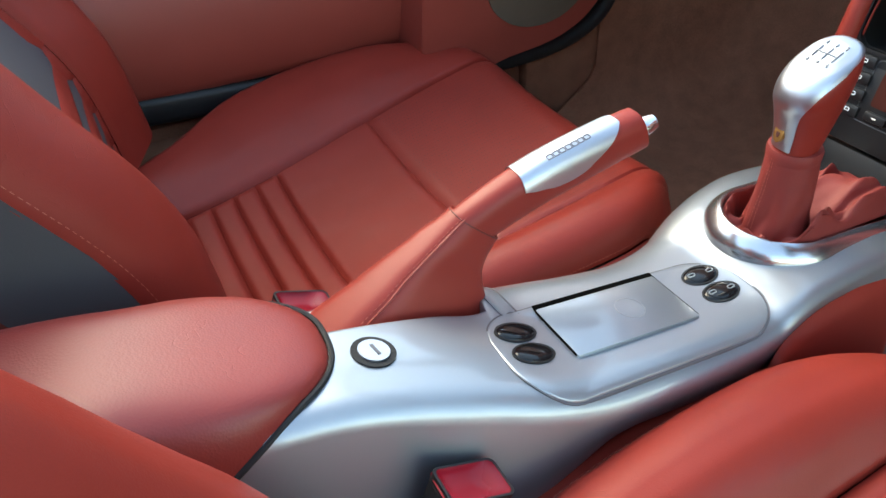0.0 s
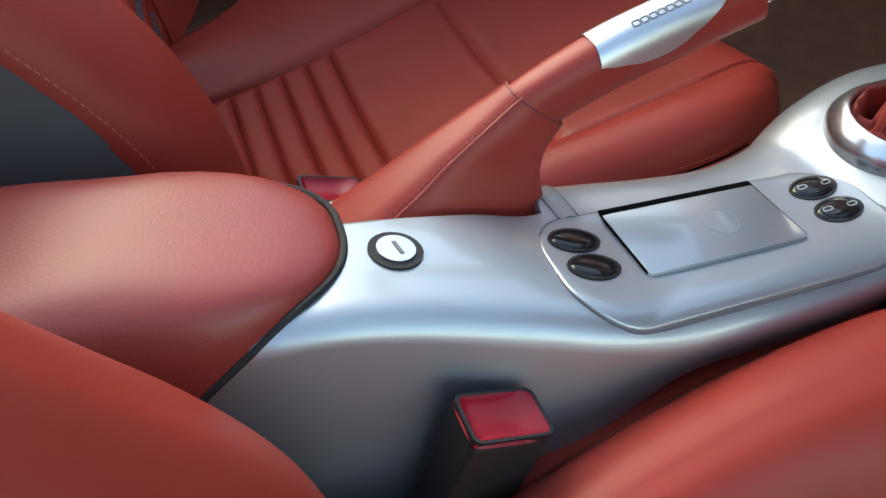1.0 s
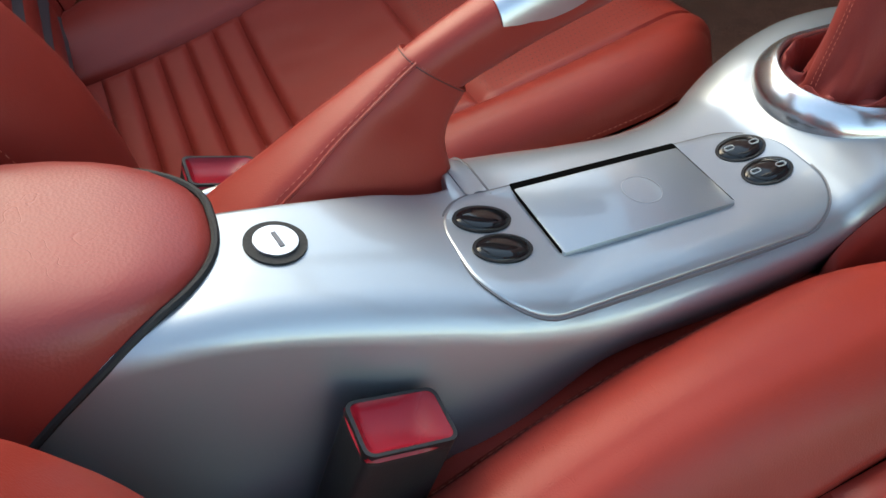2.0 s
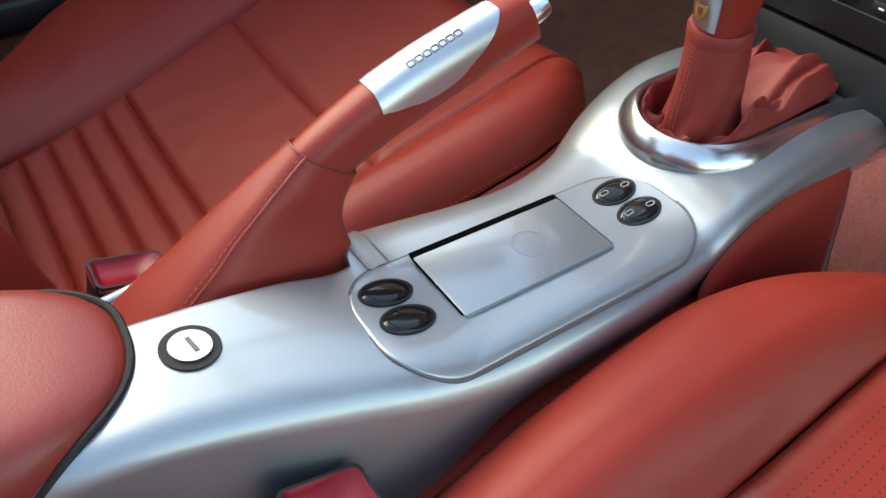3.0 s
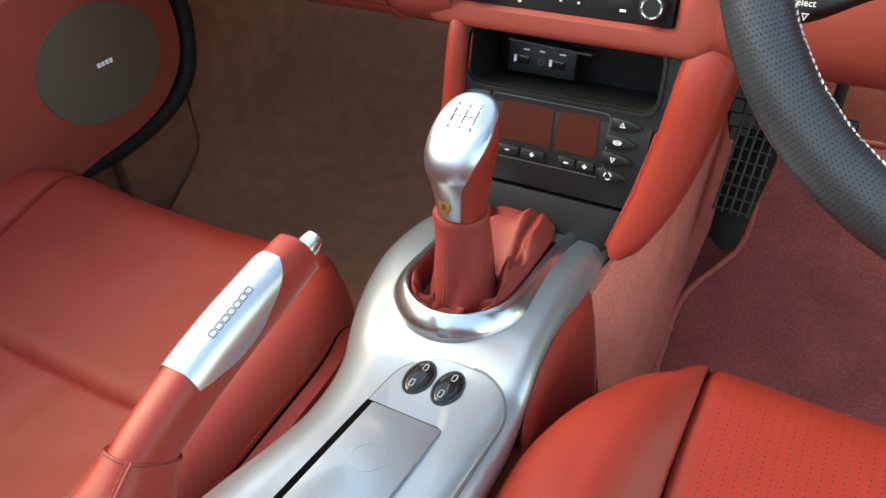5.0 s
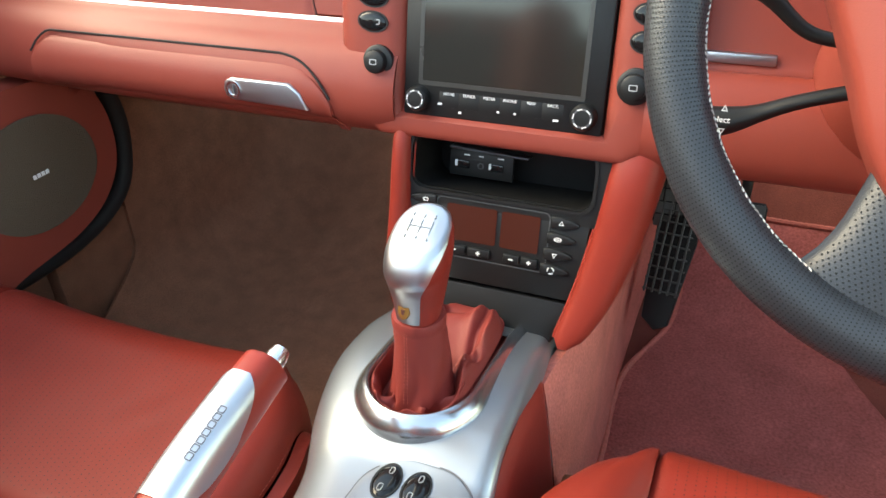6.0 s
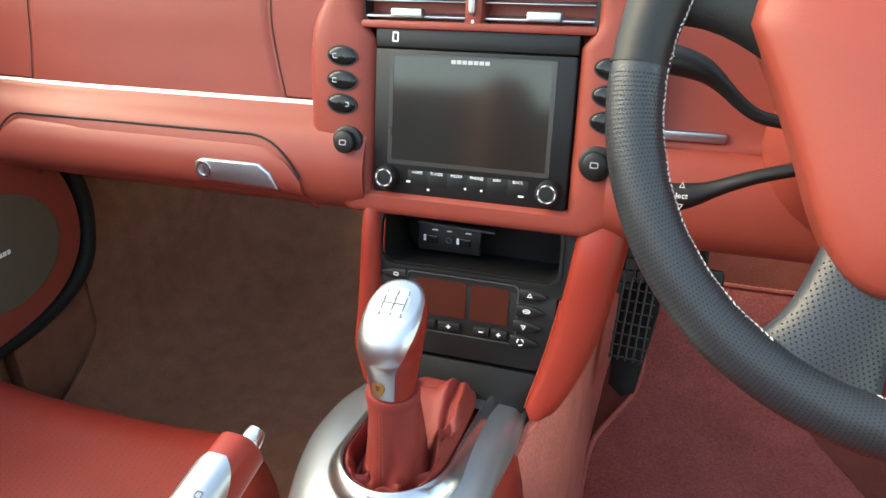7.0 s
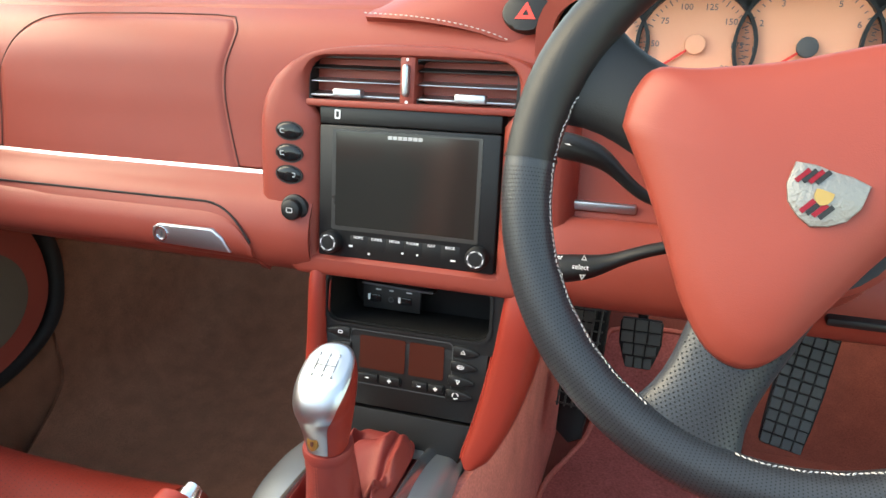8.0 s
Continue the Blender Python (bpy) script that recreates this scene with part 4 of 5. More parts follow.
def lid_face(u, v):
    x = -0.555 + 0.400 * u
    edge = 1.0
    d = max(0.0, (x + 0.225) / 0.07)
    top = 0.580 - 0.068 * (1 - math.sqrt(max(0.0, 1 - min(1.0, d) ** 2))) - 0.066 * (1 - math.sqrt(max(0.0, 1 - min(1.0, max(0.0, (-0.520 - x) / 0.036)) ** 2)))
    low = 0.512
    z = low + (top - low) * v
    y, _ = prof(s_at(z, 0.03))
    y = lerp([(0.505, 0.03), (0.513, 0.010), (0.53, -0.010), (0.556, -0.010), (0.58, 0.003)], z)
    return Vector((x, y - 0.007 * max(0.0, math.sin(math.pi * min(1, max(0, v)))) ** 0.3 - 0.001, z))


lid = part("glovebox_lid", thick(quilt(lid_face, 0, 1, 0, 1, 50, 20, 0.006, 0.02, 0.12), 0.006), LEATHER_DASH, dash, "red leather glovebox lid")
part("lid_gap", tube([lid_face(0.02 + 0.96 * i / 60, 0.99) + Vector((0, -0.0025, 0.0012)) for i in range(61)], 0.0013, 6), RUBBER, lid)
latch_m = facing(-0.236, -0.0225, 0.5445, 4)
latch = part("latch", plate([(-0.046, 0.0), (-0.044, 0.008), (-0.036, 0.012), (0.030, 0.0125), (0.042, 0.004), (0.050, -0.012), (-0.036, -0.010), (-0.044, -0.007)], 0.010, latch_m, 0.002, 3), ALU, lid, "brushed aluminium glovebox latch")
part("latch_lock", ring_plate(oval(0.0165, 0.0165, 28), oval(0.0125, 0.0125, 28), 0.003, latch_m @ pose(-0.0335, 0.001, 0.001)), CHROME, latch)
part("key_slot", box((0.002, 0.008, 0.001), latch_m @ pose(-0.0335, 0.001, 0.0006)), DARK, latch)

# centre stack surround: an arch with openings for vents and head unit
stack = thing("centre_stack", (0, 0.02, 0.5), "red centre stack with vents, screen and black switches", "dashboard")
SM = facing(0, 0, 0.55, 12.5)  # local origin midway between the knobs of the head unit
arch = []
XL, XR = -0.169, 0.166
for i in range(41):
    t = i / 40
    a = math.pi * (1 - t)
    arch.append((0.5 * (XL + XR) + 0.5 * (XR - XL) * math.copysign(abs(math.cos(a)) ** 0.8, math.cos(a)), 0.098 + 0.098 * math.sin(a) ** 0.62))
outer = arch + [(0.168, 0.03), (0.160, -0.02), (0.12, -0.040), (-0.12, -0.040), (-0.152, -0.024), (-0.167, 0.03)]


def inside(x, y):
    """The opening: wider round the vents, its upper corners rounded."""
    w = 0.094 + 0.0125 * smooth((y - 0.124) / 0.016)
    if y > 0.160:
        w -= 0.022 * (1 - math.sqrt(max(0.0, 1 - ((y - 0.160) / 0.0225) ** 2)))
    return abs(x) <= w and -0.018 <= y <= 0.182


inner = []
for x, y in outer:
    lo, hi = 0.0, 1.0
    for _ in range(30):
        k = (lo + hi) / 2
        lo, hi = (k, hi) if inside(x * k, 0.081 + (y - 0.081) * k) else (lo, k)
    inner.append((x * lo, 0.081 + (y - 0.081) * lo))
# surround with a swollen leather skin
bm = bmesh.new()
n = len(outer)
levels = []
for t in [0, 0.01, 0.03, 0.06, 0.1, 0.16, 0.25, 0.4, 0.6, 0.8, 0.92, 0.98, 1.0]:
    h = 0.006 - 0.045 * (1 - t) ** 14 * 1.0 if t < 0.5 else 0.006 - 0.010 * ((t - 0.5) / 0.5) ** 6
    levels.append([bm.verts.new((ox + (ix - ox) * t, oy + (iy - oy) * t, h)) for (ox, oy), (ix, iy) in zip(outer, inner)])
for a, b in zip(levels, levels[1:]):
    for i in range(n):
        k = (i + 1) % n
        bm.faces.new((a[i], a[k], b[k], b[i]))
bm.transform(SM)
part("surround", thick(bm, 0.004), LEATHER_DASH, stack, "red leather arched surround")

# vents
for s, x0, x1 in ((-1, -0.106, -0.008), (1, 0.006, 0.104)):
    cx, w = (x0 + x1) / 2, x1 - x0
    vent = part("air_vent", box((w, 0.040, 0.004), SM @ pose(cx, 0.160, -0.035)), BLACK, stack, "black air vent with silver slats", smooth=False)
    part("vent_frame", ring_plate(rrect(w + 0.006, 0.046, 0.008, 4, cx, 0.161), rrect(w - 0.001, 0.040, 0.006, 4, cx, 0.161), 0.036, SM @ pose(0, 0, -0.003)), BLACK, vent)
    for k, yy in enumerate((0.1465, 0.160, 0.1725)):
        part("slat", box((w - 0.002, 0.0013 if k else 0.0024, 0.018), SM @ pose(cx, yy, -0.012) @ pose(0, 0, 0, 12, 0, 0), 0.0008), ALU if k < 2 else BLACK, vent)
    part("slider", box((0.030, 0.0085, 0.010), SM @ pose(cx + s * 0.006, 0.1475, -0.001), 0.002, 2), ALU, vent, "ribbed silver vent slider")
part("vent_divider", box((0.016, 0.050, 0.03), SM @ pose(-0.001, 0.161, -0.012), 0.003), LEATHER_DASH, stack)
part("vent_dial", box((0.0065, 0.030, 0.010), SM @ pose(-0.0015, 0.162, 0.004), 0.003, 3), ALU, stack, "silver vent dial")
for yy in (0.181, 0.142):
    part("dot_mark", plate(oval(0.003, 0.003, 12), 0.001, SM @ pose(-0.001, yy, 0.0036)), WHITE, stack)
part("vent_bridge", box((0.214, 0.007, 0.02), SM @ pose(0, 0.1375, -0.006), 0.002), LEATHER_DASH, stack)

# head unit
unit = thing("head_unit", (0, 0, 0.55), "black touchscreen head unit with two rotary knobs", "car radio")
part("bezel", box((0.186, 0.133, 0.03), SM @ pose(0.0, 0.0505, -0.014), 0.003, 2), BLACK, unit)
part("blank_panel", box((0.186, 0.018, 0.03), SM @ pose(0.0, 0.1265, -0.0145), 0.002, 2), BLACK, unit, "black panel above the screen")
part("seat_symbol", ring_plate(rrect(0.006, 0.009, 0.001, 2), rrect(0.0035, 0.006, 0.0005, 2), 0.0004, SM @ pose(-0.0735, 0.127, 0.0009)), WHITE, unit)
part("screen_frame", ring_plate(rrect(0.154, 0.100, 0.002, 2, 0, 0.0625), rrect(0.146, 0.094, 0.001, 2, 0, 0.0635), 0.004, SM @ pose(-0.001, 0, 0.0016)), FRAME, unit)
part("screen", plate(rrect(0.147, 0.095, 0.001, 2, 0, 0.0635), 0.001, SM @ pose(-0.001, 0, 0.0013)), SCREEN, unit, "dark glass touchscreen", smooth=False)
for k in range(7):
    part("logo_bar", box((0.0042, 0.0034, 0.0004), SM @ pose(-0.017 + 0.0052 * k, 0.1075, 0.0015)), MARK, unit)
for s in (-1, 1):
    kn = part("rotary_knob", loft([[SM @ Vector((s * 0.077 + r * math.cos(2 * math.pi * k / 32), r * math.sin(2 * math.pi * k / 32), z)) for k in range(32)] for z, r in ((0, 0.0115), (0.008, 0.0112), (0.0105, 0.0095), (0.011, 0.004))]), BLACK, unit)
    part("knob_ring", ring_plate(oval(0.0165, 0.0165, 32), oval(0.0135, 0.0135, 32), 0.0006, SM @ pose(s * 0.077, 0, 0.0114)), DARK, kn)
    for q in range(6):
        part("knob_dash", box((0.0045, 0.0009, 0.0006), SM @ pose(s * 0.077, 0, 0.0114) @ pose(0, 0, 0, 0, 0, 60 * q + 20) @ pose(0, 0.0076, 0)), WHITE, kn)
for k, word in enumerate(("HOME", "TUNER", "MEDIA", "PHONE", "NAV", "BACK")):
    x = -0.0475 + 0.0193 * k
    letters(word, 0.0038, SM @ pose(x, 0.0062, 0.0016), WHITE, unit)
    part("function_key", box((0.0188, 0.014, 0.002), SM @ pose(x, 0.001, 0.0001), 0.0002), BLACK, unit)
for x, yy, w in ((-0.056, -0.003, 0.004), (-0.036, -0.009, 0.0025), (0.0, -0.0045, 0.002), (0.0155, -0.0045, 0.002), (0.0525, -0.006, 0.005)):
    part("key_symbol", box((w, 0.0018, 0.0004), SM @ pose(x, yy, 0.0015)), WHITE, unit)

# oval buttons and dials either side
for s in (-1, 1):
    for k, yy in enumerate((0.108, 0.086, 0.0645)):
        xx = -0.1235 if s < 0 else 0.1225
        b = part("oval_button", dome(0.0285, 0.0165, 0.002, SM @ pose(xx, yy, 0.0070) @ pose(0, 0, 0, 0, 0, -4)), GLOSS, stack, "gloss black oval button")
        part("button_rim", ring_plate(oval(0.031, 0.019, 30), oval(0.028, 0.016, 30), 0.004, SM @ pose(xx, yy, 0.0068) @ pose(0, 0, 0, 0, 0, -4)), BLACK, b)
        if s < 0:
            part("symbol", ring_plate(rrect(0.0062, 0.0045, 0.001, 2), rrect(0.0048, 0.003, 0.0006, 2), 0.0004, SM @ pose(xx + (-0.006 if k < 2 else 0.005), yy, 0.0089)), MARK, b)
    xx = -0.1165 if s < 0 else 0.1165
    d = part("dial", loft([[SM @ Vector((xx + r * math.cos(2 * math.pi * k / 36), 0.030 + r * math.sin(2 * math.pi * k / 36), z)) for k in range(36)] for z, r in ((0.004, 0.0150), (0.009, 0.0148), (0.0105, 0.0125), (0.0105, 0.0105), (0.017, 0.0100), (0.018, 0.0085), (0.0182, 0.003))]), BLACK, stack, "black rotary dial")
    part("symbol", ring_plate(rrect(0.007, 0.005, 0.001, 2), rrect(0.0055, 0.0035, 0.0006, 2), 0.0004, SM @ pose(xx, 0.030, 0.0187)), MARK, d)

# lower stack: open pocket and climate unit, sloping towards the gear lever
lower = thing("climate_console", (0, -0.02, 0.36), "black pocket and climate control panel above the gear lever", "climate panel")
LM = facing(0.004, -0.004, 0.527, 13)  # local y runs down from the top edge of the pocket
PW = 0.186
part("pocket_frame", ring_plate(rrect(PW + 0.010, 0.083, 0.004, 4, 0.004, -0.0325), rrect(0.174, 0.053, 0.013, 4, 0.001, -0.0345), 0.008, LM), BLACK, lower)
part("pocket_lip", ring_plate(rrect(0.180, 0.059, 0.015, 6, 0.001, -0.0345), rrect(0.174, 0.053, 0.013, 6, 0.001, -0.0345), 0.004, LM @ pose(0, 0, 0.0015)), BLACK, lower)
part("pocket_wall", ring_plate(rrect(0.176, 0.055, 0.013, 4, 0.001, -0.0345), rrect(0.172, 0.051, 0.012, 4, 0.001, -0.0345), 0.075, LM @ pose(0, 0, -0.005)), LINING, lower)
part("pocket_back", box((0.178, 0.056, 0.003), LM @ pose(0.001, -0.036, -0.0815)), LINING, lower, smooth=False)
usb = part("usb_panel", box((0.066, 0.026, 0.004), LM @ pose(-0.032, -0.042, -0.045), 0.001), BLACK, lower, "dark socket panel with two ports")
for x in (-0.050, -0.015):
    part("socket", box((0.013, 0.008, 0.003), LM @ pose(x, -0.043, -0.0425), 0.001), GLOSS, usb)
    part("socket_light", box((0.0025, 0.006, 0.001), LM @ pose(x - 0.0068, -0.042, -0.0405)), WHITE, usb)
    part("key_symbol", box((0.006, 0.0012, 0.0004), LM @ pose(x + 0.003, -0.0335, -0.0428)), WHITE, usb)
part("jack", ring_plate(oval(0.0066, 0.0066, 18), oval(0.0042, 0.0042, 18), 0.002, LM @ pose(-0.032, -0.043, -0.0420)), GREY, usb, "grey jack socket")
part("key_symbol", box((0.005, 0.0012, 0.0004), LM @ pose(-0.032, -0.0335, -0.0428)), WHITE, usb)
part("ledge", box((0.080, 0.0022, 0.016), LM @ pose(-0.022, -0.0265, -0.040, 0, 0, -2), 0.0006), GREY, lower, "thin grey ledge above the sockets")

part("rear_housing", box((0.19, 0.10, 0.22), pose(0.004, 0.105, 0.43), 0.01), BLACK, lower)
CM = facing(0.004, -0.0180, 0.4655, 14)
CW = 0.182
climate_out = [(-CW / 2, 0), (CW / 2, 0), (CW / 2 - 0.004, -0.045), (CW / 2 - 0.012, -0.084), (-CW / 2 + 0.012, -0.084), (-CW / 2 + 0.004, -0.045)]
climate = part("climate_panel", plate(climate_out, 0.02, CM, 0.002, 2), BLACK, lower, "matt black climate control panel")
for x0, w in ((-0.0225, 0.050), (0.0255, 0.037)):
    part("display_window", plate(rrect(w, 0.035, 0.002, 3), 0.003, CM @ pose(x0, -0.026, 0.0008)), DISPLAY, climate, "dark amber display", smooth=False)
part("display_frame", ring_plate(rrect(0.112, 0.058, 0.005, 4, -0.003, -0.032), rrect(0.110, 0.056, 0.005, 4, -0.003, -0.032), 0.001, CM @ pose(0, 0, 0.0006)), GREY, climate)
for k, x in enumerate((-0.037, -0.0125, 0.020, 0.0375)):
    key = part("temperature_key", box((0.0225 if k < 2 else 0.016, 0.0085, 0.005), CM @ pose(x, -0.0525 , 0.001), 0.0015), BLACK, climate)
    part("sign", box((0.0042, 0.0012, 0.0004), CM @ pose(x, -0.0525, 0.0038)), WHITE, key)
    if k in (1, 3):
        part("sign", box((0.0012, 0.0042, 0.0004), CM @ pose(x, -0.0525, 0.0039)), WHITE, key)
LENS = [(-0.0105, 0.0046), (-0.0085, 0.0056), (0.0, 0.0054), (0.009, 0.0040), (0.0155, 0.0014), (0.0165, 0.0), (0.0150, -0.0016), (0.009, -0.0040), (0.0, -0.0054), (-0.0085, -0.0056), (-0.0105, -0.0046)]
for k in range(4):
    km = CM @ pose(0.0640 - 0.0018 * k, -0.0105 - 0.0152 * k, 0.0030)
    key = part("fan_key", plate(LENS[::-1], 0.004, km, 0.0012), BLACK, climate)
    if k in (0, 2):
        part("symbol", ring_plate(oval(0.0058, 0.0056, 3), oval(0.0034, 0.0032, 3), 0.0004, km @ pose(0, 0, 0.0004, 0, 0, 90 if k == 0 else -90)), WHITE, key)
    elif k == 1:
        part("symbol", ring_plate(oval(0.0074, 0.0042, 18), oval(0.0058, 0.0028, 18), 0.0004, km @ pose(0, 0, 0.0004)), WHITE, key)
        part("symbol", box((0.005, 0.0008, 0.0004), km @ pose(0, 0, 0.0004)), WHITE, key)
    else:
        for q in range(3):
            part("symbol", tube([km @ Vector((0.0030 * math.cos(math.radians(120 * q + 8 * i)), 0.0030 * math.sin(math.radians(120 * q + 8 * i)), 0.0003)) for i in range(11)], 0.0006, 6), WHITE, key)
    km = CM @ pose(-0.0690 + 0.0012 * k, -0.0080 - 0.0152 * k, 0.0030)
    key = part("fan_key", plate([(-x, y) for x, y in LENS], 0.004, km, 0.0012), BLACK, climate)
    part("symbol", ring_plate(rrect(0.005, 0.0035, 0.001, 2), rrect(0.0035, 0.002, 0.0006, 2), 0.0004, km @ pose(0, 0, 0.0004)), WHITE, key)
BM_ = facing(0.004, -0.040, 0.382, 22)
part("blank_trim", plate([(-0.079, 0.0), (0.079, 0.0), (0.066, -0.040), (0.05, -0.042), (0.030, -0.034), (-0.030, -0.034), (-0.05, -0.042), (-0.066, -0.04)], 0.02, BM_, 0.002), BLACK, lower, "black trim below the climate panel")

# red leather cheeks from the dashboard to the console
for s in (-1, 1):
    rings = []
    for i in range(25):
        t = i / 24
        c = curve([(0.122, 0.010, 0.535), (0.121, -0.012, 0.50), (0.112, -0.030, 0.44), (0.099, -0.048, 0.39), (0.081, -0.066, 0.347)], 24)[i]
        w = lerp([(0, 0.024), (0.3, 0.0235), (0.7, 0.020), (0.9, 0.016), (0.97, 0.0125), (1, 0.006)], t)
        d = lerp([(0, 0.05), (0.5, 0.04), (1, 0.02)], t)
        ring = []
        for k in range(20):
            a = 2 * math.pi * k / 20
            ca, sa = math.cos(a), math.sin(a)
            if s < 0:
                c, w = Vector((min(c.x, 0.097), c.y, c.z)), min(w, 0.011)
            ring.append(Vector((0.004 + s * (c.x + w * math.copysign(abs(ca) ** 0.7, ca)), c.y + d * 0.5 + d * math.copysign(abs(sa) ** 0.6, sa) * 0.62, c.z - 0.22 * d * math.copysign(abs(sa) ** 0.6, sa))))
        rings.append(ring)
    cheek = thing("console_cheek", (s * 0.1, 0, 0.35), "padded red leather cheek beside the climate panel", "trim", "console cheeks")
    part("pad", loft(rings), LEATHER, cheek)
    part("inner_edge", tube([r[11] for r in rings[1:-1]], 0.0016, 8), LEATHER, cheek)
KNEE_TOP = [(0, 0.296), (0.05, 0.320), (0.14, 0.335), (0.35, 0.345), (0.7, 0.347), (1, 0.343)]


def knee_at(u, v):
    y = -0.268 + (0.172 - 0.02 * (1 - v)) * u
    x = lerp(RIGHT, y) + 0.003 + 0.024 * max(0.0, 1 - v) ** 0.8 + 0.003 * math.sin(math.pi * u) * (1 - v)
    return Vector((x, y, 0.20 + (lerp(KNEE_TOP, u) - 0.20) * v))


knee = quilt(knee_at, 0, 1, 0, 1, 30, 16, 0.004, 0.06, 0.08, back=Vector((-1, 0, 0)))
kp = thing("knee_panel", (0.1, -0.19, 0.06), "red leather side panel of the console", "trim")
part("panel", thick(knee, 0.012, Vector((-1, 0, 0))), LEATHER, kp)
part("lower_board", box((0.012, 0.20, 0.16), pose(0.106, -0.19, 0.14), 0.004), CARPET, kp, "carpeted lower board")


# ---------------------------------------------------------------- steering wheel
wheel = thing("steering_wheel", (0.332, -0.17, 0.69), "black perforated leather steering wheel with red centre", "steering wheel")
WM = pose(0.332, -0.17, 0.692) @ pose(0, 0, 0, 90 - 24, 0, 0)  # local x right, y up the wheel, z towards the driver
R, RT = 0.172, 0.0165


def rim_at(a, b, grow=0.0):
    r = RT + 0.002 * math.exp(-((math.sin(a) - 0.45) ** 2) * 20) + grow
    return WM @ Vector(((R + r * math.cos(b)) * math.cos(a), (R + r * math.cos(b)) * math.sin(a), r * 0.95 * math.sin(b)))


def arc(a0, a1, n):
    return grid(lambda u, v: rim_at(math.radians(a0 + (a1 - a0) * v), 2 * math.pi * u), 24, n, wrap=True)


part("rim_grip", arc(176, 356, 80), WHEEL, wheel, "perforated black leather grip")
part("rim_top", arc(-4, 176, 70), BLACK, wheel, "smooth black leather upper rim")
for a in (176, -4):
    part("rim_joint", grid(lambda u, v: rim_at(math.radians(a - 0.3 + 0.6 * v), 2 * math.pi * u, 0.0008), 24, 2, wrap=True), BLACK, wheel)
for a0, a1 in ((160, 238), (259, 370)):
    n = round((a1 - a0) / 0.7)
    stitches([rim_at(math.radians(a0 + (a1 - a0) * i / n), math.radians(165 + 5 * (-1) ** i + 3 * noise.noise(Vector((i * 0.7, a0, 0)))), 0.0002) for i in range(n + 1)], THREAD, wheel, 0.0042, 0.0016, 0.00055)


dots = bmesh.new()
for i in range(210):
    a = math.radians(178 + 176 * (i + 0.5) / 210)
    for j in range(-10, 11):
        b = math.radians(90 + 7.0 * j + 3.5 * (i % 2))
        p, n = rim_at(a, b, 0.0003), (rim_at(a, b, 0.01) - rim_at(a, b)).normalized()
        t1 = n.orthogonal().normalized()
        t2 = n.cross(t1)
        dots.faces.new([dots.verts.new(p + 0.0005 * (t1 * math.cos(q * math.pi / 3) + t2 * math.sin(q * math.pi / 3))) for q in range(6)])
tagged(part("perforation", dots, RUBBER, wheel, smooth=False), kind="stuff")


def spoke(name, ang, w0, w1, mat):
    a = math.radians(ang)
    d, sd = Vector((math.cos(a), math.sin(a), 0)), Vector((-math.sin(a), math.cos(a), 0))
    rings = []
    for i in range(13):
        t = i / 12
        r = 0.05 + (R - 0.05) * t
        w = w0 + (w1 - w0) * t + 0.022 * max(0.0, (t - 0.5) / 0.5) ** 2.5
        z = -0.012 + 0.006 * t
        h = 0.014 - 0.003 * t
        rings.append([WM @ (d * r + sd * (w * math.cos(2 * math.pi * k / 20)) + Vector((0, 0, z + h * math.sin(2 * math.pi * k / 20)))) for k in range(20)])
    return part(name, loft(rings), mat, wheel)


spoke("spoke", 154, 0.034, 0.024, BLACK)
spoke("spoke", 30, 0.034, 0.030, BLACK)
spoke("spoke", 248, 0.034, 0.024, WHEEL)
dots = bmesh.new()
ang = math.radians(248)
dv, sv = Vector((math.cos(ang), math.sin(ang), 0)), Vector((-math.sin(ang), math.cos(ang), 0))
for i in range(40):
    for j in range(-9, 10):
        r = 0.066 + 0.092 * i / 40
        t = (r - 0.05) / (R - 0.05)
        x = 0.0034 * (j + 0.5 * (i % 2))
        w = 0.034 - 0.010 * t + 0.022 * max(0.0, (t - 0.5) / 0.5) ** 2.5
        if abs(x) > 0.88 * w:
            continue
        z = -0.012 + 0.006 * t + (0.014 - 0.003 * t) * math.sqrt(max(0.0, 1 - (x / w) ** 2)) + 0.0003
        dots.faces.new([dots.verts.new(WM @ (dv * (r + 0.0006 * math.cos(q * math.pi / 3)) + sv * (x + 0.0006 * math.sin(q * math.pi / 3)) + Vector((0, 0, z)))) for q in range(6)])
tagged(part("perforation", dots, RUBBER, wheel, smooth=False), kind="stuff")
hub_out = [(-0.116, 0.036), (-0.112, 0.056), (-0.100, 0.072), (-0.074, 0.073), (-0.026, 0.079), (0.021, 0.090), (0.06, 0.094), (0.10, 0.088), (0.115, 0.06), (0.10, 0.03), (0.07, 0.003), (0.036, -0.028), (0.007, -0.066), (-0.013, -0.093), (-0.032, -0.103), (-0.053, -0.094), (-0.070, -0.068), (-0.082, -0.038), (-0.098, 0.0)]
hub_curve = [(p.x, p.y) for p in curve([(*p, 0) for p in hub_out + hub_out[:1]], 90)][:-1]
bm = bmesh.new()
levels = []
for t, h in ((1.0, -0.022), (1.0, 0.004), (0.985, 0.010), (0.95, 0.014), (0.8, 0.019), (0.55, 0.023), (0.25, 0.025), (0.05, 0.0255)):
    levels.append([bm.verts.new((x * t, y * t, h)) for x, y in hub_curve])
for a, b in zip(levels, levels[1:]):
    for i in range(len(a)):
        k = (i + 1) % len(a)
        bm.faces.new((a[i], a[k], b[k], b[i]))
bm.faces.new(levels[-1])
bm.faces.new(levels[0][::-1])
bm.transform(WM)
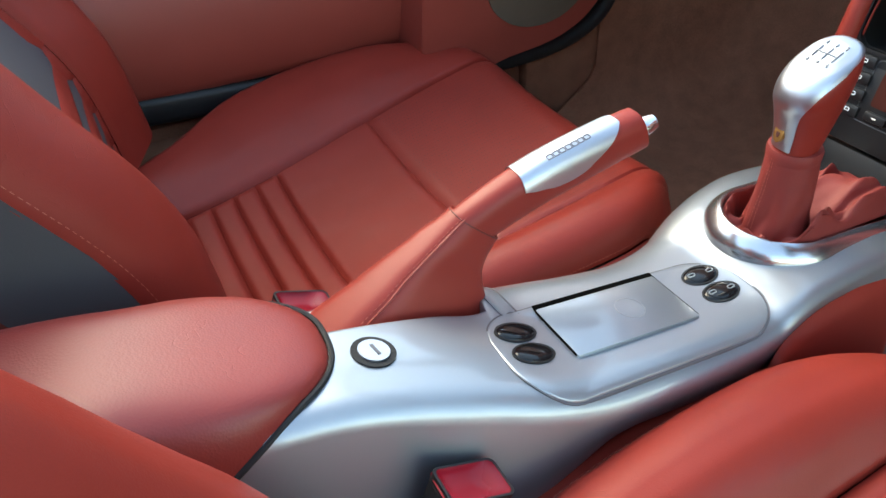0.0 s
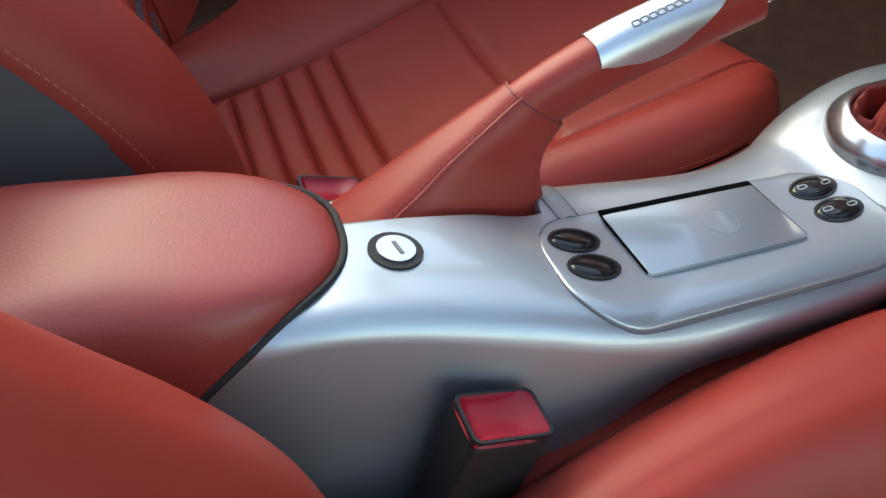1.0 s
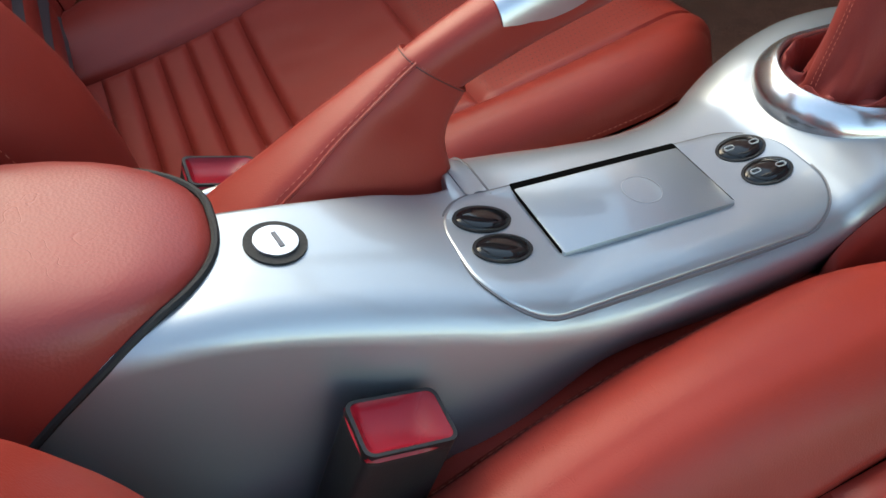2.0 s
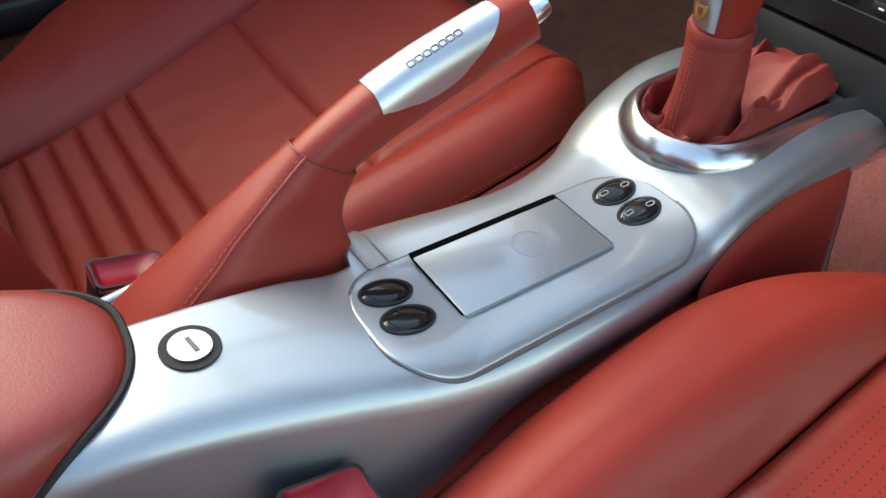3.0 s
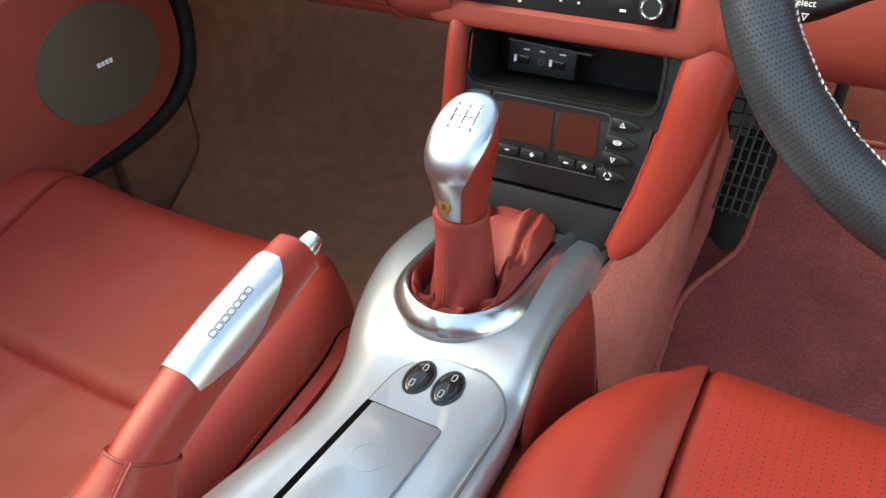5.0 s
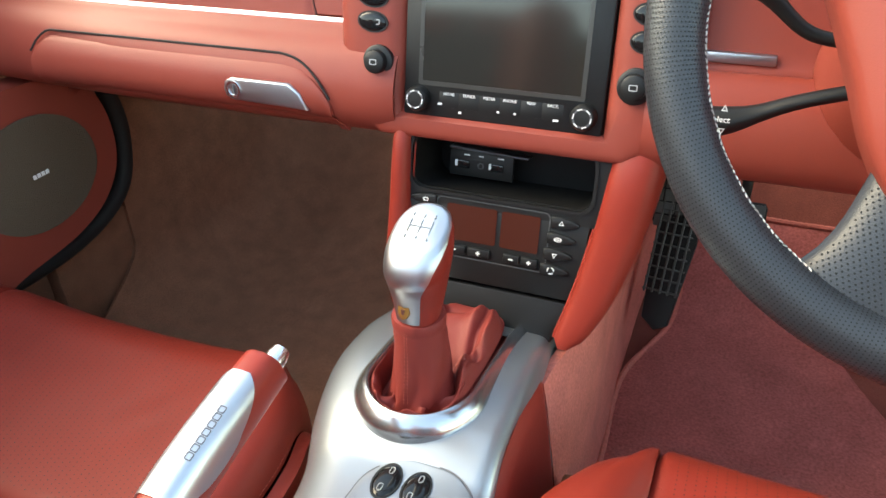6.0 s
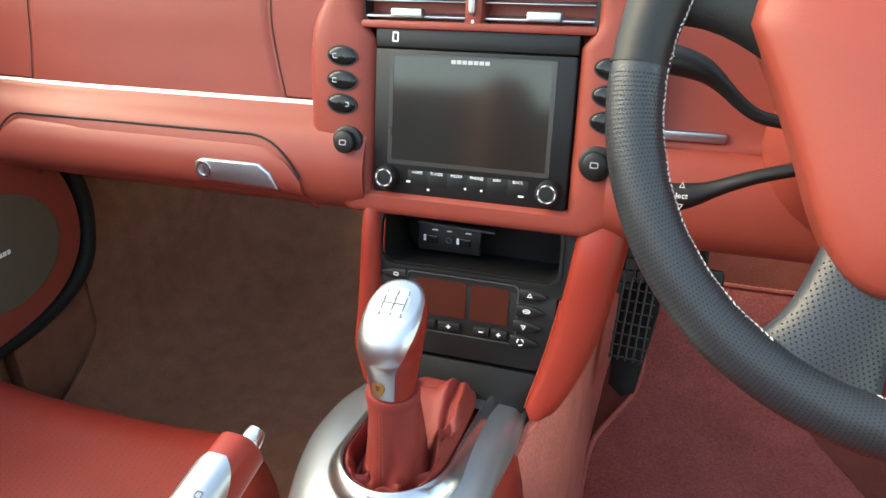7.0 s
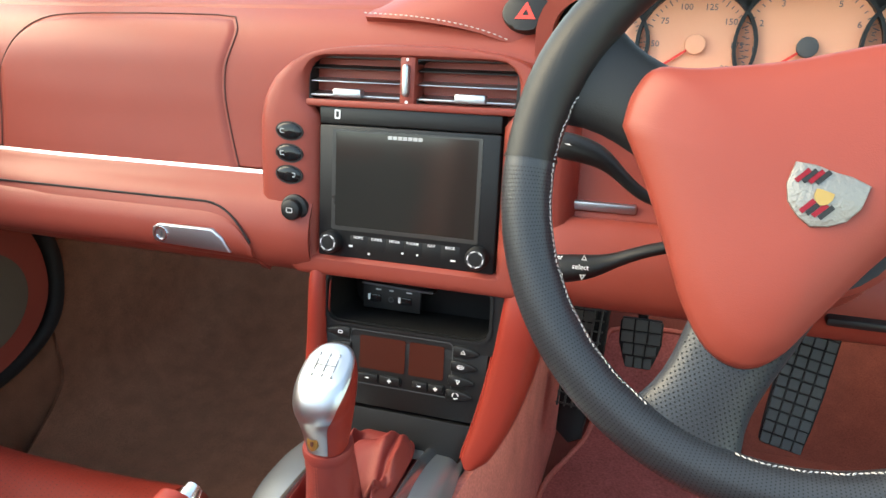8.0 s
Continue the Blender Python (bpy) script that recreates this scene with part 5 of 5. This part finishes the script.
hub = part("airbag_cover", bm, LEATHER_DASH, wheel, "red leather airbag cover")
CRM = WM @ pose(-0.003, -0.001, 0.0262) @ pose(0, 0, 0, 0, 0, -16) @ Matrix.Scale(0.93, 4)
shield = [(x, 0.70 * y) for x, y in [(-0.0215, 0.022), (-0.010, 0.0245), (0, 0.0235), (0.010, 0.0245), (0.0215, 0.022), (0.0215, 0.002), (0.017, -0.012), (0.009, -0.021), (0, -0.026), (-0.009, -0.021), (-0.017, -0.012), (-0.0215, 0.002)]]
crest = part("shield_badge", plate(shield, 0.003, CRM @ pose(0, 0, 0.001), 0.001), CREST, hub, "silver shield badge with red and black bars")
for k in range(4):
    for x, y in ((-0.0150 + 0.0036 * k, 0.0125 + 0.0012 * k), (-0.0060 + 0.0036 * k, -0.0105)):
        part("bar", box((0.0030, 0.0100, 0.0008), CRM @ pose(x, 0.7 * y, 0.0014) @ pose(0, 0, 0, 0, 0, -28)), BUCKLE_RED if k % 2 == 0 else BLACK, crest)
part("inner_shield", plate([(x * 0.24, y * 0.26) for x, y in shield], 0.001, CRM @ pose(0, 0, 0.0022)), GOLD, crest)
for k in range(6):
    part("embossed_bar", box((0.0018, 0.0045, 0.0004), WM @ pose(-0.085, 0.052, 0.0145) @ pose(0, 0, 0, 0, 0, 55) @ pose(0.0048 * (k - 2.5), 0, 0)), LEATHER, hub)

# column and stalks
col = thing("steering_column", (0.332, -0.05, 0.62), "red steering column cover with black stalks", "steering column")
part("cowl", loft([[WM @ Vector((r * 1.15 * math.cos(2 * math.pi * k / 32), r * math.sin(2 * math.pi * k / 32) - 0.005, z)) for k in range(32)] for z, r in ((-0.045, 0.050), (-0.05, 0.056), (-0.10, 0.062), (-0.16, 0.072), (-0.24, 0.078))]), LEATHER_DASH, col)
part("collar", loft([[WM @ Vector((0.056 * math.cos(2 * math.pi * k / 32), 0.056 * math.sin(2 * math.pi * k / 32), z)) for k in range(32)] for z in (-0.024, -0.052)]), BLACK, col, "black collar behind the wheel")


def stalk(pts, w):
    p = curve(pts, 24)
    s = part("stalk", tube(p, lambda t: w * lerp([(0, 0.55), (0.5, 0.65), (0.72, 1.15), (0.93, 1.25), (1, 0.7)], t), 16, flat=0.75), BLACK, col, "black control stalk")
    return s


st1 = stalk([(0.275, -0.085, 0.652), (0.232, -0.085, 0.655), (0.195, -0.085, 0.683), (0.158, -0.087, 0.693)], 0.010)
st2 = stalk([(0.275, -0.085, 0.625), (0.235, -0.085, 0.612), (0.195, -0.086, 0.595), (0.155, -0.088, 0.588)], 0.011)
tmx = facing(0.180, -0.1015, 0.6000, 24)
letters("enter", 0.0055, tmx @ pose(-0.012, 0.006, 0.002), WHITE, st2)
letters("select", 0.0055, tmx @ pose(0.008, 0.0, 0.002), WHITE, st2)
letters("escape", 0.0055, tmx @ pose(-0.012, -0.007, 0.002), WHITE, st2)
for yy, rz in ((0.007, 90), (-0.007, -90)):
    part("arrow_mark", ring_plate(oval(0.006, 0.005, 3), oval(0.003, 0.0025, 3), 0.0004, tmx @ pose(0.010, yy, 0.002) @ pose(0, 0, 0, 0, 0, rz)), MARK, st2)
part("lamp_mark", ring_plate(rrect(0.007, 0.006, 0.002, 3), rrect(0.005, 0.004, 0.0015, 3), 0.0004, facing(0.172, -0.0965, 0.692, 6) @ pose(0, 0, 0.001)), WHITE, st1)
part("adjust_lever", box((0.055, 0.02, 0.008), pose(0.405, -0.015, 0.540), 0.003), BLACK, col, "black column adjuster lever")

# instrument cluster
cluster = thing("instrument_cluster", (0.33, 0.06, 0.72), "instrument binnacle with cream dials", "instruments")
IM = facing(0.335, 0.07, 0.742, 18)
bm = grid(lambda u, v: Vector((0.335 + (0.215 + 0.02 * v) * math.cos(math.pi * (1 - u)), 0.03 + 0.26 * v, 0.735 + (0.088 - 0.01 * v) * max(0.0, math.sin(math.pi * u)) ** 0.55)), 40, 14)
part("hood", thick(bm, 0.014), LEATHER_DASH, cluster, "red leather instrument hood")
part("dial_carrier", box((0.42, 0.14, 0.01), IM @ pose(0, 0, -0.012)), BLACK, cluster, smooth=False)
for x, r in ((-0.160, 0.036), (-0.083, 0.047), (0.005, 0.055), (0.093, 0.047), (0.165, 0.036)):
    g = part("gauge", plate(oval(2 * r, 2 * r, 48), 0.004, IM @ pose(x, 0.0, 0.0)), DIAL, cluster, "cream dial face")
    part("gauge_rim", ring_plate(oval(2 * r + 0.006, 2 * r + 0.006, 48), oval(2 * r, 2 * r, 48), 0.012, IM @ pose(x, 0, 0.006)), BLACK, g)
    for k in range(41):
        a = math.radians(225 - 270 * k / 40)
        part("tick", box((0.0008, 0.0055 if k % 5 == 0 else 0.003, 0.0003), IM @ pose(x + (r - 0.005) * math.cos(a), (r - 0.005) * math.sin(a), 0.0003) @ pose(0, 0, 0, 0, 0, math.degrees(a) - 90)), DARK, g)
    part("needle", box((r * 0.85, 0.002, 0.001), IM @ pose(x, 0, 0.003) @ pose(0, 0, 0, 0, 0, 215) @ pose(r * 0.42, 0, 0)), NEEDLE, g)
    part("needle_hub", plate(oval(0.017, 0.017, 24), 0.004, IM @ pose(x, 0, 0.006), 0.001), GREY if r > 0.05 else DIAL, g)
    words = {0.047: ("25", "50", "75", "100", "125", "150", "175", "200") if x < 0 else (), 0.055: ("0", "1", "2", "3", "4", "5", "6", "7", "8")}.get(r, ())
    for k, wd in enumerate(words):
        a = math.radians(215 - 250 * k / max(1, len(words) - 1))
        letters(wd, 0.0075, IM @ pose(x + (r - 0.0135) * math.cos(a), (r - 0.0135) * math.sin(a), 0.0005), DARK, g, "numeral")

# hazard switch on the dashboard top
haz = thing("hazard_switch", (0.108, 0.06, 0.765), "round black hazard warning switch", "switch")
HM = pose(0.102, 0.074, 0.768, 62, 0, 0)
part("bezel", plate(oval(0.046, 0.036, 32), 0.012, HM, 0.003), BLACK, haz)
part("triangle", ring_plate([(0.011 * math.cos(math.radians(90 + 120 * k)), 0.011 * math.sin(math.radians(90 + 120 * k))) for k in range(3)], [(0.004 * math.cos(math.radians(90 + 120 * k)), 0.004 * math.sin(math.radians(90 + 120 * k))) for k in range(3)], 0.001, HM @ pose(0, -0.002, 0.0006)), NEEDLE, haz, "red warning triangle")
POD_LOW = [(-0.062, 0.760), (0.0, 0.7575), (0.06, 0.748), (0.11, 0.729), (0.16, 0.700), (0.20, 0.665)]
podm = grid(lambda u, v: Vector((-0.062 + 0.262 * u, 0.082 - 0.012 * math.sin(math.pi * u) + 0.13 * v**1.5, lerp(POD_LOW, -0.062 + 0.262 * u) + (0.010 + 0.085 * math.sin(math.pi * u * 0.6)) * math.sin(math.pi / 2 * v))), 40, 16)
stitches([Vector((-0.062 + 0.15 * i / 30, 0.079 - 0.012 * math.sin(math.pi * 0.57 * i / 30), lerp(POD_LOW, -0.062 + 0.15 * i / 30) + 0.004)) for i in range(31)], THREAD, haz)
single("dash_pod", thick(podm, 0.02), LEATHER_DASH, "stitched red leather pod on the dashboard", "trim")

# ---------------------------------------------------------------- pedals, mat, footrest
def pedal(x, y, z, w, h, tilt, label, rows, cols, turn=0):
    p = thing("pedal", (x, y, z), label, "pedal", "pedals")
    m = facing(x, y, z, tilt) @ pose(0, 0, 0, 0, 0, turn)
    narrow = 0.34 if h < 0.1 else 0.1

    def wide(yy):
        return 1 - narrow * smooth((-yy / h + 0.05) / 0.55)

    half = [(w / 2 * 0.9, h / 2), (w / 2, h / 2 - 0.006), (w / 2 * wide(0), 0), (w / 2 * wide(-h * 0.3), -h * 0.3), (w / 2 * wide(-h / 2) * 0.95, -h / 2 + 0.004), (w / 2 * wide(-h / 2) * 0.8, -h / 2)]
    part("pad", plate(half[::-1] + [(-x, yy) for x, yy in half], 0.012, m, 0.002), RUBBER, p)
    for i in range(cols):
        for j in range(rows):
            yy = -h / 2 + h / rows * (j + 0.5)
            k = wide(yy - h / rows * 0.3) * 0.95
            part("rubber_block", box((w / cols * 0.88 * k, h / rows * 0.86, 0.003), m @ pose((-w / 2 + w / cols * (i + 0.5)) * k, yy, 0.001), 0.0006, 1), RIB, p)
    part("arm", box((0.014, 0.02, 0.25), pose(x, y + 0.07, z + 0.13, -18, 0, 0), 0.003), BLACK, p)


pedal(0.220, 0.34, 0.282, 0.060, 0.072, 20, "black rubber brake pedal", 4, 3)
pedal(0.128, 0.34, 0.306, 0.058, 0.070, 20, "black rubber clutch pedal", 4, 3)
pedal(0.437, 0.35, 0.245, 0.066, 0.18, 28, "long black rubber accelerator pedal", 11, 4, -11)

rest = thing("footrest", (0.14, 0.28, 0.2), "black ribbed footrest on the tunnel side", "footrest")
FM = pose(0.137, 0.30, 0.235) @ pose(0, 0, 0, 0, 0, -6) @ pose(0, 0, 0, 90 - 30, 0, 0)
part("plate", plate([(-0.030, 0.150), (0.030, 0.150), (0.032, 0.03), (0.020, -0.085), (0.004, -0.094), (-0.016, -0.080)], 0.014, FM, 0.003), RUBBER, rest)
for i in range(5):
    part("rib", box((0.0030, 0.185, 0.004), FM @ pose(-0.020 + 0.0105 * i, 0.048, 0.0015), 0.001, 1), RIB, rest)
for j in range(12):
    part("rib", box((0.050, 0.0026, 0.004), FM @ pose(0.002, -0.040 + 0.0158 * j, 0.0013), 0.001, 1), RIB, rest)

MAT_LEFT = [(-0.35, 0.112), (0.09, 0.108), (0.209, 0.101), (0.27, 0.106), (0.336, 0.128), (0.39, 0.146), (0.451, 0.152), (0.54, 0.147), (0.57, 0.152), (0.586, 0.166), (0.592, 0.20)]


MAT_RIGHT = [(-0.35, 0.56), (0.10, 0.55), (0.26, 0.46), (0.42, 0.385), (0.592, 0.375)]


def mat_z(y):
    """The mat lies on the floor and climbs the toe board."""
    slope = 0.1779 + 0.781 * (y - 0.6138)
    return 0.010 + max(0.052, slope) + 0.012 * math.exp(-(((y - 0.465) / 0.035) ** 2))


def mat_at(u, v):
    y = -0.35 + 0.942 * v
    x = lerp(MAT_LEFT, y) * (1 - u) + lerp(MAT_RIGHT, y) * u
    p = Vector((x, y, mat_z(y)))
    edge = min(u / 0.02, (1 - u) / 0.02, (1 - v) / 0.012, 1)
    p.z += 0.0022 * noise.noise(p * 16) + 0.0008 * noise.noise(p * 60) - 0.003 * (1 - max(0.0, edge))
    return p


floor_mat = thing("floor_mat", (0.36, 0.05, 0.05), "burgundy velour floor mat with piped edge", "floor mat")
part("velour", thick(grid(mat_at, 60, 120), 0.009, Vector((0, 0, -1))), MAT, floor_mat)
part("piping", tube([mat_at(0, 0.05 + 0.95 * i / 90) + Vector((0, 0, 0.002)) for i in range(91)] + [mat_at(i / 40, 1) + Vector((0, 0, 0.002)) for i in range(1, 41)], lambda s: 0.0045 + 0.0005 * math.sin(340 * s), 8), SUEDE, floor_mat, "red edge piping")


def footwell_at(u, v):
    """Carpet of the passenger footwell: from the tunnel across the floor and the toe board, then up the outer side in one sweep."""
    d = u * 1.035
    r = 0.13
    flat, arc_len = 0.44, r * math.pi / 2
    y0 = -0.25 + 0.40 * smooth((d - flat) / arc_len)
    y = y0 + (0.77 - y0) * v
    slope = 0.195 + 0.781 * (y - 0.6138)
    z = 0.058 + 0.5 * (slope - 0.06 + math.sqrt((slope - 0.06) ** 2 + 0.03**2))
    if d <= flat:
        x, up = -0.095 - d, 0.0
    elif d <= flat + arc_len:
        a = (d - flat) / r
        x, up = -0.095 - flat - r * math.sin(a), r * (1 - math.cos(a))
    else:
        x, up = -0.095 - flat - r, r + (d - flat - arc_len)
    p = Vector((x, y, min(z + up, 0.60)))
    return p + Vector((0.5, 0, 1)) * 0.003 * noise.noise(p * 7)


# the brown of this carpet is haze put into its colour
single("footwell_carpet", thick(grid(footwell_at, 48, 40), 0.008, Vector((-0.3, 0, -1))), CARPET, "red carpet lining the passenger footwell, brown haze in its colour", "carpet", kind="structure")

# ---------------------------------------------------------------- doors
for s in (-1,):
    door = thing("door_1", (s * 0.74, -0.3, 0.3), "red leather door panel with armrest and black pocket strip", "door", kind="structure")
    part("panel", box((0.05, 1.25, 0.62), pose(s * 0.775, -0.45, 0.46), 0.015), LEATHER_DASH, door)
    part("pull_rest", thick(quilt(lambda u, v: Vector((s * (0.72 + 0.0 * u - 0.028 * max(0.0, math.sin(math.pi * v)) ** 0.5), -1.0 + 1.05 * u, 0.29 + 0.19 * v)), 0, 1, 0, 1, 40, 16, wrinkle=0.0015, back=Vector((s, 0, 0))), 0.012, Vector((s, 0, 0))), LEATHER_DASH, door, "padded red leather door armrest")
    part("pocket_strip", box((0.05, 1.15, 0.042), pose(s * 0.725, -0.42, 0.276, -4.0, 0, 0), 0.010, 3), BLACK, door, "black door pocket strip")
    part("lower_trim", box((0.03, 1.2, 0.2), pose(s * 0.75, -0.45, 0.15), 0.01), CARPET, door, "red carpet door bottom")
    part("outer_skin", box((0.03, 1.35, 0.75), pose(s * 0.85, -0.45, 0.40), 0.02), PAINT, door)

catch = thing("belt_catch", (-0.70, -0.63, 0.345), "small metal catch beside the passenger seat, coloured gold as sunlit", "catch")
# GOLD here paints the warm sunlight on the catch
part("lever", plate([(-0.014, 0.010), (0.006, 0.012), (0.014, 0.0), (0.004, -0.012), (-0.010, -0.010)], 0.006, pose(-0.69, -0.63, 0.350) @ pose(0, 0, 0, 0, 0, 90) @ pose(0, 0, 0, 90, 0, 0), 0.002), GOLD, catch)
part("bolt", plate(oval(0.008, 0.008, 16), 0.004, pose(-0.688, -0.63, 0.350) @ pose(0, 0, 0, 0, 0, 90) @ pose(0, 0, 0, 90, 0, 0), 0.001), CHROME, catch)
part("bracket", box((0.05, 0.012, 0.10), pose(-0.715, -0.63, 0.305), 0.003), GREY, catch)
pod = thing("speaker_pod", (-0.66, 0.0, 0.37), "red leather speaker pod with grey oval grille", "speaker")
POD = pose(-0.622, 0.0, 0.372) @ pose(0, 0, 0, 0, 0, 90) @ pose(0, 0, 0, 90, 0, 0)  # local x forward, y up, z inwards
pod_out = [(-0.20, 0.10), (-0.10, 0.125), (0.0, 0.13), (0.09, 0.115), (0.125, 0.06), (0.125, -0.01), (0.09, -0.06), (0.03, -0.088), (-0.06, -0.100), (-0.20, -0.11)]
pod_curve = [(p.x, p.y) for p in curve([(*p, 0) for p in pod_out + pod_out[:1]], 60)][:-1]
part("pod_cover", plate(pod_curve, 0.10, POD, 0.022, 5), LEATHER_DASH, pod)
part("grille", plate(oval(0.190, 0.150, 48, -0.005, 0.016), 0.006, POD @ pose(0, 0, 0.003), 0.003), GRILLE, pod, "dark grey oval speaker grille")
for k in range(4):
    part("logo_bar", box((0.0048, 0.0055, 0.0008), POD @ pose(-0.012 + 0.0064 * k, 0.016, 0.0034)), WHITE, pod)
single("door_seal", tube(curve([(-0.660, 0.150, 0.58), (-0.655, 0.163, 0.45), (-0.650, 0.166, 0.372), (-0.650, 0.135, 0.296), (-0.655, 0.045, 0.256), (-0.665, -0.10, 0.248), (-0.68, -0.30, 0.26)], 40), 0.014, 12), RUBBER, "black rubber door seal", "seal")
single("kick_panel", box((0.03, 0.85, 0.52), pose(-0.685, 0.43, 0.32), 0.01), CARPET, "red carpeted kick panel of the footwell", "trim", kind="structure")
single("kick_panel", box((0.03, 0.7, 0.5), pose(0.68, 0.50, 0.31), 0.01), FLOOR, "red carpeted kick panel of the footwell", "trim", kind="structure")
